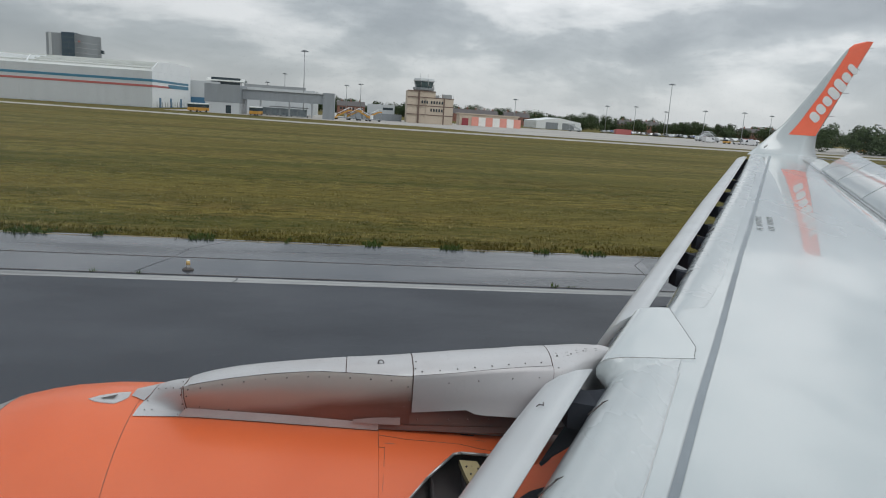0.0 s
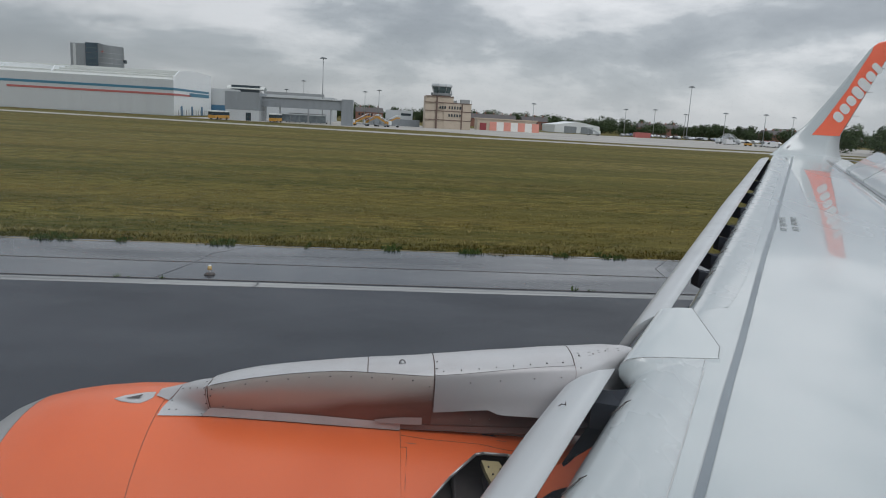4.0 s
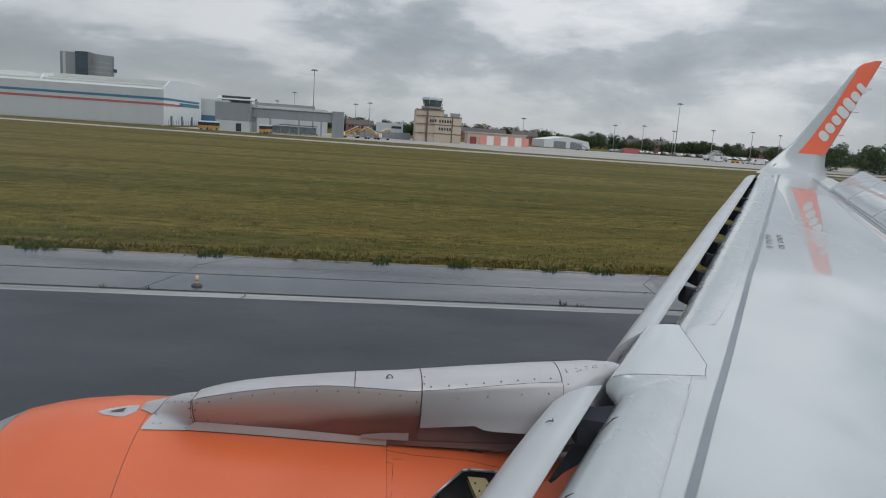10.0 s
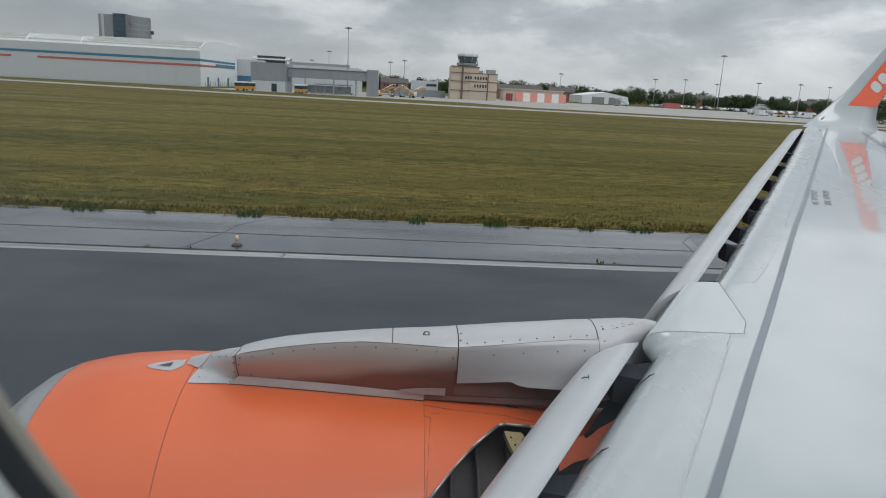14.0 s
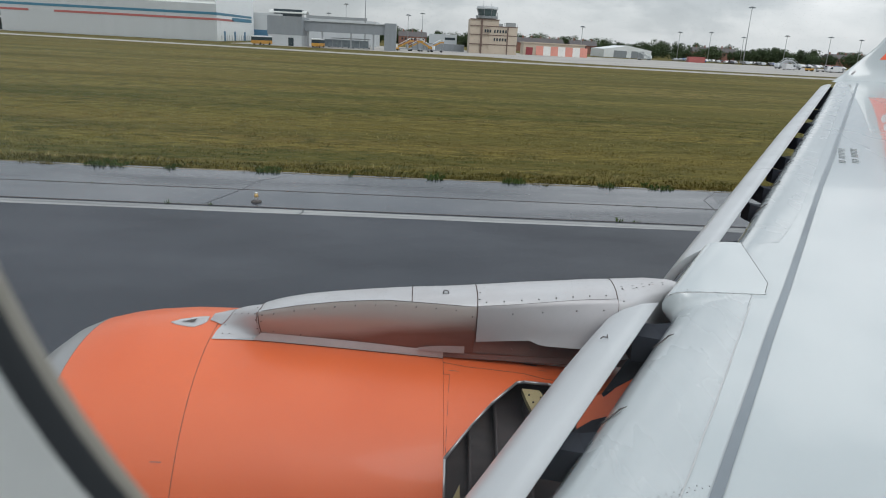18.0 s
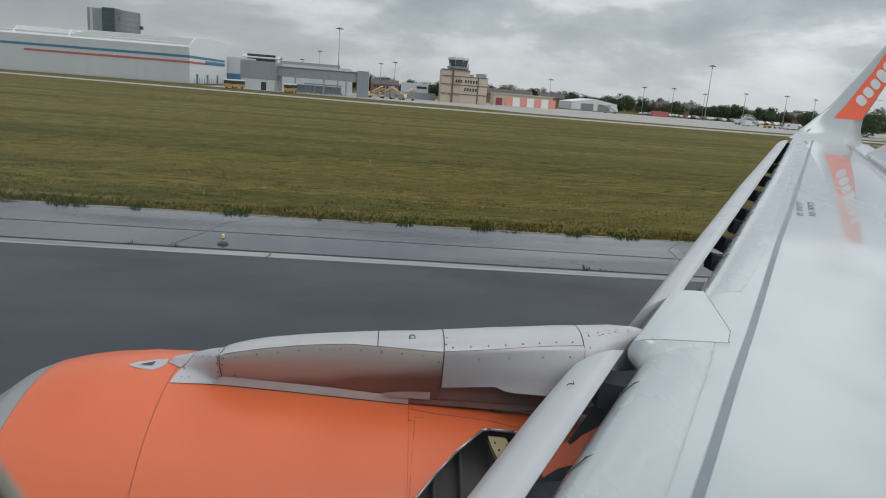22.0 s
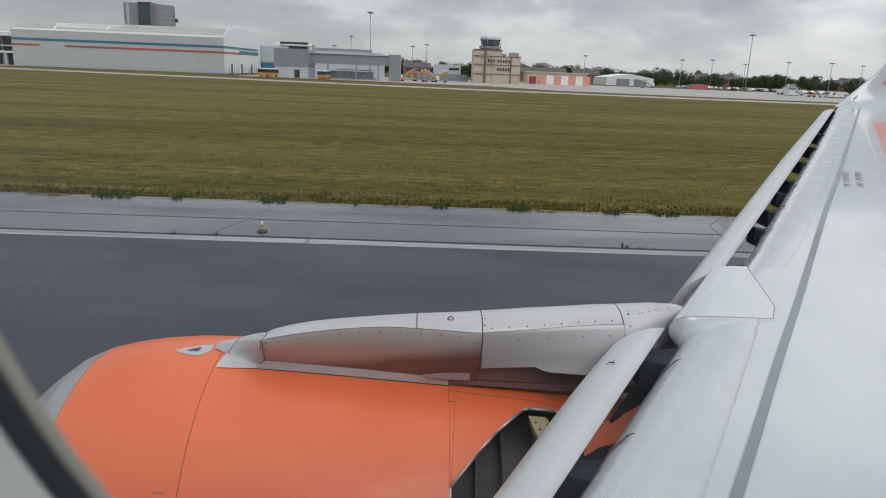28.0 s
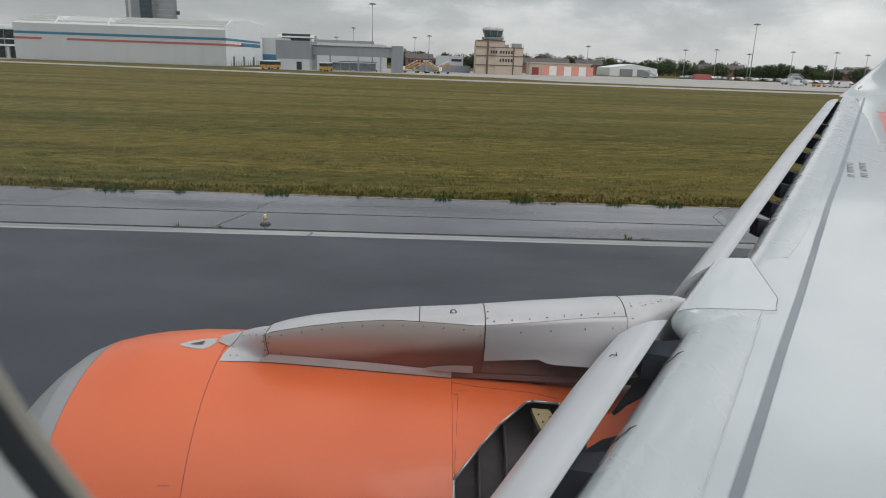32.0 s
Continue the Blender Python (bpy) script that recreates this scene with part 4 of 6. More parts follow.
part("top_skin", pylon_panel(1.257, 1.84, 1, 14), PYLON, pylon)
part("heat_shield", pylon_panel(-0.893, 0.384, 1, 5, 0.004), SHIELD_BROWN, pylon, "brownish metal side, paler towards its upper edge")
bm = loft([[pylon_row(x, 0.012)[k] if k > 1 else (x, PY - 0.142, lerp([(0.39, 2.738), (0.72, 2.757), (0.78, 2.725), (1.25, 2.700)], x)) for k in (1, 2, 3, 4)] for x in [0.391 + 0.0538 * i for i in range(17)]])
part("side_panel", bm, PANEL, pylon, "grey removable side panel")


def skirt(xs, foot, f0, f1):
    """A strip between the pylon's lower edge and the line foot(x) on the cowl, from the fraction f0 to f1 of the way down."""
    rows = []
    for x in xs:
        low = Vector(on_nacelle(x - 0.048 * max(0.0, 1 - (x + 0.897) / 0.2), foot(x), 0.006))
        top = Vector(pylon_row(x, 0.006)[1])
        rows.append([top + (low - top) * (f0 + (f1 - f0) * q) for q in (0, 0.33, 0.67, 1)])
    return loft(rows)


def fore_foot(x):
    return lerp([(-1.18, 10.0), (-0.947, 9.7), (-0.31, 10.1), (0.2035, 9.9)], x)


def aft_foot(x):
    return lerp([(0.2, 8.3), (0.44, 7.8), (0.73, 6.7), (1.2, 3.5)], x)


part("seal_strip", skirt([-0.897 + 0.0786 * i for i in range(15)], fore_foot, 0, 1), SEAL, pylon, "grey sealing strip along the cowl")
part("lower_shield", skirt([0.2055 + 0.083 * i for i in range(13)], aft_foot, 0, 0.78), DULL_BROWN, pylon, "dark brown metal skirt under the side panel")
part("seal_strip", skirt([0.2055 + 0.083 * i for i in range(13)], aft_foot, 0.78, 1), SEAL, pylon)
edge_line = bmesh.new()
foot_pts = [on_nacelle(x, fore_foot(x) + 0.1, 0.003) for x in [-1.179 + 0.0691 * i for i in range(21)]]
for p, q in zip(foot_pts, foot_pts[1:]):
    add_tube(edge_line, p, q, 0.0013, n=5)
part("panel_joint", edge_line, GAPLINE, pylon)
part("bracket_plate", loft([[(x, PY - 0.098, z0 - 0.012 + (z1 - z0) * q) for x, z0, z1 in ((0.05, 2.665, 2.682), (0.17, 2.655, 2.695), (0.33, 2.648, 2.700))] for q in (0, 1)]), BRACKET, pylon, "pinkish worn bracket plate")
screw = link_mesh("screw", tube((0, 0.002, 0), (0, -0.003, 0), 0.0046, n=8), SCREW)
for i in range(10):
    x = -0.80 + i * 0.118
    part("screw", screw, None, pylon, at=pose(x, PY - 0.166, lerp(CHINE, x) - 0.022))


def pylon_line(points, r=0.0019, lift=0.008):
    bm = bmesh.new()
    pts = [Vector(pylon_row(x, lift)[k]) for x, k in points]
    for p, q in zip(pts, pts[1:]):
        add_tube(bm, p, q, r, n=5)
    return part("panel_joint", bm, GAPLINE, pylon)


pylon_line([(-0.87 + 0.0702 * i, 4) for i in range(19)], 0.0009)
pylon_line([(0.395 + 0.0715 * i, 4) for i in range(13)], 0.0009, 0.013)
for x in (0.387, 1.253):
    pylon_line([(x, k) for k in range(1 if x > 1 else 3, 10)], 0.0010)
pylon_line([(0.001, k) for k in range(4, 10)], 0.0007)


def side_screw(x, k, f, lift=0.013):
    """A screw on the pylon's side, a fraction f up from point k of its section."""
    r = pylon_row(x, lift)
    p, q = Vector(r[k]), Vector(r[k + 1])
    part("screw", screw, None, pylon, at=pose(*(p + (q - p) * f), -20 if k > 3 else 0))


for i in range(8):
    side_screw(0.44 + i * 0.106, 4, 0.5, 0.007)
for x in (0.60, 0.78, 0.99, 1.16):
    side_screw(x, 2, 0.80)
for x in (0.43, 0.62, 0.74, 0.87, 1.0, 1.13):
    side_screw(x, 1, 0.28)
for x, k, f in ((-0.87, 2, 0.9), (-0.88, 2, 0.2), (-0.82, 1, 0.2), (-0.66, 1, 0.1), (0.36, 2, 0.7), (0.37, 2, 0.1), (0.40, 4, 0.9), (0.405, 5, 0.9), (1.29, 3, 0.6), (1.30, 5, 0.4), (1.30, 2, 0.4), (1.40, 5, 0.3), (1.5, 5, 0.3)):
    side_screw(x, k, f, 0.007)
for s0, k in ((0.14, 4.1), (0.40, 4.2), (0.66, 4.3), (0.90, 4.3), (0.92, 3.4), (0.93, 2.4), (0.93, 0.5), (0.17, 0.8), (0.32, 0.9), (0.06, 2.2), (0.90, 5.4)):
    part("screw", screw, None, pylon, at=pose(*fairing_at(s0, k, 0.001), -20))
dash = link_mesh("rivet", box(-0.008, 0.008, -0.001, 0.001, -0.0012, 0.0012), RIVET)
for i in range(5):
    x = 1.30 + i * 0.075
    for k, f in ((5, 0.2), (5, 0.8)):
        r = pylon_row(x, 0.008)
        part("rivet", dash, None, pylon, at=pose(*(Vector(r[k]) + (Vector(r[k + 1]) - Vector(r[k])) * f), -25))
spot = pylon_row(0.2, 0.0075)
ring = tube(Vector(spot[6]), Vector(spot[6]) + Vector((0, -0.004, 0.0025)), 0.020, n=16)
part("latch", ring, SCREW, pylon, "round quick-release latch")
part("latch", tube(Vector(spot[6]) + Vector((0, -0.004, 0.0025)), Vector(spot[6]) + Vector((0, -0.006, 0.0035)), 0.013, n=14), RIM, pylon)


# cabin window and the fuselage skin round it
def win(grow, y, n=96):
    """An oval ring in the plane of the cabin wall."""
    return [(0.041 + (0.160 + grow) * math.cos(i * math.tau / n), y, 4.501 + (0.241 + grow) * math.sin(i * math.tau / n)) for i in range(n)]


window_1 = thing("cabin_window", "oval cabin window with dark rubber seal in a pale sidewall", "window", kind="structure")
part("reveal", loft([win(0.0022, 0.1665), win(0.0022, 0.1655), win(0.0034, 0.1648), win(0.0050, 0.1643)], closed=True), REVEAL, window_1, "beige window reveal")
part("seal", loft([win(0.0050, 0.1643), win(0.0062, 0.1638), win(0.0130, 0.1638), win(0.0145, 0.1643)], closed=True), RUBBER, window_1, "dark rubber window seal")
part("sidewall", loft([win(0.0145, 0.1643), win(0.03, 0.162), win(0.14, 0.15), win(0.5, 0.14)], closed=True), CABIN, window_1, "pale grey cabin sidewall")
# haze put on the pane to lift dark tones, stronger towards its rim
HAZE = bpy.data.materials.new("hazed_acrylic")
HAZE.use_nodes = True
hn, hl = HAZE.node_tree.nodes, HAZE.node_tree.links
hn.clear()
h_co, h_noise, h_range = hn.new("ShaderNodeTexCoord"), hn.new("ShaderNodeTexNoise"), hn.new("ShaderNodeMapRange")
h_noise.inputs["Scale"].default_value, h_noise.inputs["Detail"].default_value = 9.0, 2.0
for k, v in zip(("From Min", "From Max", "To Min", "To Max"), (0.55, 1.15, 0.004, 0.045)):
    h_range.inputs[k].default_value = v
h_map, h_len, h_add = hn.new("ShaderNodeMapping"), hn.new("ShaderNodeVectorMath"), hn.new("ShaderNodeMath")
h_map.inputs["Scale"].default_value = (1 / 0.162, 0, 1 / 0.243)
h_map.inputs["Location"].default_value = (-0.041 / 0.162, 0, -4.501 / 0.243)
h_len.operation = "LENGTH"
h_add.operation = "MULTIPLY_ADD"
h_add.inputs[1].default_value = 0.35
hl.new(h_co.outputs["Object"], h_map.inputs[0])
hl.new(h_map.outputs[0], h_len.inputs[0])
hl.new(h_noise.outputs[0], h_add.inputs[0])
hl.new(h_len.outputs["Value"], h_add.inputs[2])
h_clear, h_veil, h_mix, h_out = hn.new("ShaderNodeBsdfTransparent"), hn.new("ShaderNodeBsdfTranslucent"), hn.new("ShaderNodeMixShader"), hn.new("ShaderNodeOutputMaterial")
h_veil.inputs["Color"].default_value = (0.76, 0.83, 0.86, 1)
hl.new(h_co.outputs["Object"], h_noise.inputs["Vector"])
hl.new(h_add.outputs[0], h_range.inputs["Value"])
hl.new(h_range.outputs[0], h_mix.inputs[0])
hl.new(h_clear.outputs[0], h_mix.inputs[1])
hl.new(h_veil.outputs[0], h_mix.inputs[2])
hl.new(h_mix.outputs[0], h_out.inputs["Surface"])
bm = bmesh.new()
bm.faces.new([bm.verts.new(p) for p in win(0.0022, 0.1666)])
pane = part("pane", bm, HAZE, window_1, "clear acrylic pane with an added haze, thicker towards the rim", smooth=False)
pane.visible_shadow = False
rows = []
for a in range(-70, 84, 7):
    ring = []
    rows.append([(x, -1.77 + 1.975 * math.cos(radians(a)), 3.95 + 1.975 * math.sin(radians(a))) for x in (-9, -4, -0.35, 0.40, 4, 9)])
bm = bmesh.new()
vs = [[bm.verts.new(p) for p in r] for r in rows]
for i, (a, b) in enumerate(zip(vs, vs[1:])):
    for j in range(5):
        if j == 2 and 11 <= i <= 13:
            continue
        bm.faces.new((a[j], a[j + 1], b[j + 1], b[j]))
part("fuselage_skin", bm, WHITE, airliner, "white fuselage side")


# ---- the airport beyond the grass ----
CLAD = mat("pale_grey_cladding", (0.49, 0.52, 0.535), 0.5, tint=(0.44, 0.465, 0.48), scale=0.12, amount=0.6, fine=1.5, fine_amount=0.08, stretch=(3, 3, 0.3))
CLAD_LIGHT = mat("light_cladding", (0.74, 0.77, 0.78), 0.5, tint=(0.68, 0.71, 0.72), scale=0.2, amount=0.5, fine=2, fine_amount=0.06)
CLAD_GREY = mat("mid_grey_cladding", (0.25, 0.275, 0.295), 0.5, tint=(0.21, 0.23, 0.25), scale=0.3, amount=0.6, fine=3, fine_amount=0.1, stretch=(3, 3, 0.3))
ROOF = mat("standing_seam_roof", (0.58, 0.60, 0.58), 0.5, tint=(0.50, 0.52, 0.49), scale=0.2, amount=0.6)
BLUE = mat("teal_blue_band", (0.05, 0.19, 0.29), 0.5)
RED = mat("faded_red_band", (0.42, 0.12, 0.11), 0.5)
DOOR_BLUE = mat("blue_door", (0.06, 0.17, 0.29), 0.5)
GLASS = mat("dark_glazing", (0.03, 0.045, 0.055), 0.12, tint=(0.05, 0.07, 0.08), scale=0.6, amount=0.7)
GREEN_GLASS = mat("tinted_cab_glass", (0.055, 0.085, 0.09), 0.1, tint=(0.09, 0.14, 0.14), scale=0.8, amount=0.8)
BLUE_GLASS = mat("blue_black_glazing", (0.035, 0.060, 0.085), 0.15, tint=(0.055, 0.085, 0.115), scale=0.4, amount=0.8)
PALE_GLASS = mat("pale_screen_glass", (0.22, 0.26, 0.28), 0.15, tint=(0.15, 0.18, 0.20), scale=0.8, amount=0.8)
CREAM = mat("cream_render", (0.53, 0.45, 0.36), 0.7, tint=(0.46, 0.39, 0.31), scale=0.4, amount=0.6, fine=3, fine_amount=0.12)
BROWN = mat("brown_band", (0.16, 0.11, 0.09), 0.7)
PINK = mat("faded_red_panel", (0.70, 0.30, 0.24), 0.6, tint=(0.62, 0.26, 0.20), scale=0.5)
PANEL_W = mat("white_panel", (0.78, 0.77, 0.74), 0.6, scale=0.5, amount=0.3)
DEEP_RED = mat("dark_red_door", (0.30, 0.05, 0.06), 0.5)
STEEL = mat("galvanised_steel", (0.34, 0.36, 0.37), 0.45, metal=0.4)
YELLOW = mat("yellow_paint", (0.55, 0.29, 0.05), 0.45)
CAR_MATS = [mat("car_white", (0.72, 0.73, 0.74), 0.3), mat("car_silver", (0.40, 0.42, 0.44), 0.3, metal=0.4), mat("car_dark", (0.04, 0.045, 0.055), 0.3),
            mat("car_red", (0.35, 0.03, 0.03), 0.3), mat("car_blue", (0.05, 0.10, 0.25), 0.3)]
TYRE = mat("tyre_black", (0.02, 0.02, 0.02), 0.8)
BRICK = mat("red_brick", (0.25, 0.12, 0.09), 0.8, scale=0.8)
SLATE = mat("slate_roof", (0.11, 0.10, 0.10), 0.7, scale=0.6)


def block(parent, name, material, x0, x1, y0, y1, z0, z1, label="", bevel=0.0):
    return part(name, box(x0, x1, y0, y1, z0, z1, bevel), material, parent, label, smooth=False)


# long shed with two stripes
shed = thing("departure_shed", "long pale grey shed with blue and red stripes", "building")
wall = block(shed, "wall", CLAD, -143, -70.6, 250, 304, 0, 12.2)
for i in range(24):
    block(wall, "cladding_sheet", CLAD, -143 + i * 3.0 + 0.008, -143 + (i + 1) * 3.0 - 0.008, 249.93, 250, 0.2, 12.15)
# the end wall catches more light; that is put into its whiter sheets
for i in range(18):
    block(wall, "cladding_sheet", CLAD_LIGHT, -70.6, -70.53, 250 + i * 3.0 + 0.008, 250 + (i + 1) * 3.0 - 0.008, 0.2, 12.15)
block(shed, "blue_stripe", BLUE, -143, -70.5, 249.85, 249.93, 8.7, 9.5)
block(shed, "blue_stripe", BLUE, -70.5, -70.44, 249.9, 300, 8.7, 9.5)
block(shed, "blue_stripe", BLUE, -70.5, -70.44, 270, 300, 7.0, 8.3)
block(shed, "red_stripe", RED, -143, -133.5, 249.85, 249.93, 6.9, 7.6)
block(shed, "red_stripe", RED, -125, -70.5, 249.85, 249.93, 6.9, 7.6)
block(shed, "red_stripe", RED, -70.5, -70.44, 249.9, 272, 6.9, 7.6)
rows = []
for x in (-143, -120, -100, -71):
    rows.append([(x, 250 + 54 * i / 12, 12.2 + 3.6 * math.sin(math.pi * i / 12)) for i in range(13)])
roof = part("roof", thick(loft(rows), 0.15), ROOF, shed, "low curved metal roof")
part("gable", prism([(-71.0, 250.2), (-70.7, 250.2), (-70.7, 303.8), (-71.0, 303.8)], 12.2, 13.6), CLAD_LIGHT, shed, smooth=False)
for xx in (-142.9,):
    part("gable", loft([[(xx + d, 250 + 54 * i / 12, 12.2 + 3.6 * math.sin(math.pi * i / 12)) for i in range(13)] for d in (0, 0.1)], caps=True), CLAD_LIGHT, shed, smooth=False)
for i in range(1, 7):
    y, z = 250 + 54 * i / 12, 12.2 + 3.6 * math.sin(math.pi * i / 12)
    block(roof, "roof_rib", ROOF, -143, -71, y - 0.25, y + 0.25, z, z + 0.45)
for x in (-130, -112):
    part("parapet", loft([[(x + d, 252, 12.2), (x + d, 256, 15.0), (x + d, 268, 15.6), (x + d, 268, 12.4)] for d in (0, 0.4)], closed=True, caps=True), CLAD_LIGHT, roof, smooth=False)
part("roof_hood", loft([[(-130, y, 12.3)] + [(x, y, 14.4 + 0.9 * math.sin(math.pi * (x + 130) / 18)) for x in (-130, -126, -122, -118, -114, -112)] + [(-112, y, 12.3)] for y in (258, 268)], closed=True, caps=True), CLAD_LIGHT, roof, smooth=False)
part("parapet", loft([[(x, 250, 12.2), (x, 252.5, 13.6), (x, 258, 15.6), (x, 276, 16.6), (x, 304, 16.2), (x, 304, 12.2)] for x in (-71.0, -70.6)], closed=True, caps=True), CLAD_LIGHT, shed, "white stepped end parapet", smooth=False)
link = block(shed, "link_block", CLAD, -74, -60, 306, 312, 0, 11.4)
block(link, "dark_opening", DOOR_BLUE, -72, -61, 305.9, 306, 0, 4.6)
for y in (258, 272, 287):
    block(shed, "door", DOOR_BLUE, -70.5, -70.4, y, y + 2.2, 0, 3.4)
for i in range(13):
    y = 253.5 + i * 3.4
    block(shed, "bollard_post", STEEL, -70.1, -69.95, y, y + 0.15, 0, 2.0)

# tall hotel block
hotel = thing("hotel_block", "tall grey office block with dark corner glazing", "building")
block(hotel, "wall", CLAD_GREY, -178.9, -170, 430, 452, 0, 35.4)
block(hotel, "wall", CLAD, -177.4, -175.9, 429.9, 430, 14, 35.2)
block(hotel, "corner_glazing", BLUE_GLASS, -170, -163, 428.5, 452, 0, 36.0)
for k in range(9):
    block(hotel, "floor_band", GREEN_GLASS, -170.05, -162.95, 428.42, 428.5, 9 + k * 3.0, 9.35 + k * 3.0)
part("wall", prism([(-163, 428.5), (-154.0, 443), (-158, 456), (-163, 456)], 0, 35.4), CLAD_GREY, hotel)
for k in range(7):
    part("floor_band", prism([(-163, 428.4), (-153.95, 442.95), (-154.1, 443.1), (-163, 428.6)], 13.5 + k * 2.9, 13.62 + k * 2.9), CLAD, hotel)
block(hotel, "sign_board", RED, -161.6, -160.8, 429.8, 430.6, 31.0, 31.8)
block(hotel, "roof_plant", GLASS, -154, -152.6, 443, 445, 26, 28.0)

# glazed terminal
terminal = thing("terminal", "glazed grey terminal with white overhanging roof", "building")
block(terminal, "wall", GLASS, -230, -146, 268, 300, 0, 10)
block(terminal, "roof", CLAD_LIGHT, -232, -145, 262, 300, 10, 11.6, bevel=0.3)
block(terminal, "canopy", CLAD_LIGHT, -230, -146, 263, 268, 4.2, 4.9)
block(terminal, "canopy", CLAD_LIGHT, -230, -146, 265, 268, 6.6, 7.0)
for i in range(14):
    block(terminal, "mullion", CLAD, -229 + i * 6, -228.6 + i * 6, 267.8, 268, 0, 10)
for i in range(7):
    block(terminal, "pillar", CLAD, -226 + i * 12, -225 + i * 12, 263.5, 264.3, 0, 4.2)

# boarding pier
pier = thing("boarding_pier", "grey clad boarding pier on columns", "building")
for i in range(6):
    block(pier, "cladding_sheet", CLAD_GREY, -50.2 + i * 1.86, -48.36 + i * 1.86, 235, 235.1, 3.4, 9.2)
block(pier, "stair_block", CLAD_GREY, -50.2, -39.05, 235.1, 250, 3.4, 9.2)
low = block(pier, "base_wall", CLAD, -50.0, -39.2, 235.05, 250, 0, 3.4)
block(low, "door", GLASS, -43.5, -41.8, 234.95, 235.05, 0, 2.6)
block(pier, "walkway", CLAD_GREY, -39, -12.62, 240, 246, 4.9, 8.1)
block(pier, "walkway_roof", CLAD, -39.3, -12.62, 239.6, 246.4, 8.1, 8.4)
for x in (-38.2, -33.5, -24.0, -16.5):
    block(pier, "column", STEEL, x, x + 0.5, 240.4, 241, 0, 4.9)
block(pier, "end_block", CLAD_GREY, -12.6, -8.8, 239.4, 247, 0, 8.7)
block(pier, "canopy", STEEL, -31, -18, 246, 252, 3.0, 3.3)
for i in range(6):
    block(pier, "glass_screen", PALE_GLASS, -36 + i * 3.0, -33.15 + i * 3.0, 243, 243.1, 0.3, 2.7)
    block(pier, "screen_post", STEEL, -33.15 + i * 3.0, -33.0 + i * 3.0, 242.95, 243.15, 0, 2.9)
back_hall = thing("rear_hall", "pale stepped hall with curved roof light", "building")
block(back_hall, "wall", CLAD, -68, -20, 312, 340, 0, 10.4)
rows = [[(x, 312 + 9 * i / 8, 10.4 + 3.0 * math.sin(math.pi * (0.2 + 0.6 * i / 8))) for i in range(9)] for x in (-66, -50)]
part("roof_light", thick(loft(rows), 0.3), ROOF, back_hall)
block(back_hall, "plant_room", GLASS, -64, -52, 313, 318, 10.4, 13.6)
block(back_hall, "roof_rail", STEEL, -50, -24, 312.2, 312.5, 10.4, 11.6)

# control tower
tower = thing("control_tower", "cream rendered control tower with brown bands and glazed cab", "building")
block(tower, "stair_shaft", CREAM, 18.8, 30.2, 285, 297, 0, 13.0)
block(tower, "office_wing", CREAM, 26.5, 37.7, 284.7, 297, 0, 10.6)
for z in (3.4, 7.0, 10.3):
    block(tower, "brown_band", BROWN, 18.7, 37.8, 284.55, 284.7, z, z + 0.3)
block(tower, "brown_band", BROWN, 18.7, 30.3, 284.6, 285, 12.8, 13.1)
block(tower, "brown_band", BROWN, 23.1, 23.8, 284.5, 285, 0, 13)
block(tower, "brown_band", BROWN, 33.6, 34.1, 284.5, 284.7, 0, 10.5)
for i, x in enumerate((24.6, 25.6, 26.6, 28.4, 29.5, 30.6, 31.7, 32.8)):
    block(tower, "window", GLASS, x, x + 0.6, 284.5, 284.75, 8.1, 9.2)
    if i > 2:
        block(tower, "window", GLASS, x, x + 0.6, 284.5, 284.75, 5.0, 6.1)
for x0, x1, z in ((33.5, 37.2, 12.2), (30.5, 32.0, 11.6)):
    block(tower, "roof_plant", STEEL, x0, x1, 287, 291, 10.6, z)
for i in range(9):
    block(tower, "roof_rail_post", STEEL, 30.5 + i * 0.88, 30.6 + i * 0.88, 284.9, 285.0, 10.6, 11.9)
cab = part("cab_glazing", loft([[(25.6 + r * math.cos(radians(22.5 + 45 * i)), 290 + r * math.sin(radians(22.5 + 45 * i)), z) for i in range(8)] for r, z in ((3.5, 14.3), (4.1, 16.9))], closed=True, caps=True), GREEN_GLASS, tower, "green tinted cab glazing", smooth=False)
for i in range(8):
    a = radians(22.5 + 45 * i)
    part("mullion", tube((25.6 + 3.55 * math.cos(a), 290 + 3.55 * math.sin(a), 14.3), (25.6 + 4.15 * math.cos(a), 290 + 4.15 * math.sin(a), 16.9), 0.12, n=5), STEEL, cab)
part("cab_roof", loft([[(25.6 + r * math.cos(radians(22.5 + 45 * i)), 290 + r * math.sin(radians(22.5 + 45 * i)), z) for i in range(8)] for r, z in ((4.5, 16.9), (4.6, 17.3), (4.3, 18.0))], closed=True, caps=True), CLAD, tower, smooth=False)
part("balcony", loft([[(25.6 + r * math.cos(radians(22.5 + 45 * i)), 290 + r * math.sin(radians(22.5 + 45 * i)), z) for i in range(8)] for r, z in ((3.4, 13.0), (4.6, 13.5), (4.7, 14.4), (4.5, 14.4), (4.4, 13.7))], closed=True), CLAD_GREY, tower, smooth=False)
for x in (22.0, 29.3):
    block(tower, "balcony_post", STEEL, x - 0.15, x + 0.15, 286, 286.3, 13.5, 15.6)
for x in (24.0, 27.2):
    part("aerial", tube((x, 290, 18), (x, 290, 20.2), 0.05, 0.02, 5), STEEL, tower)

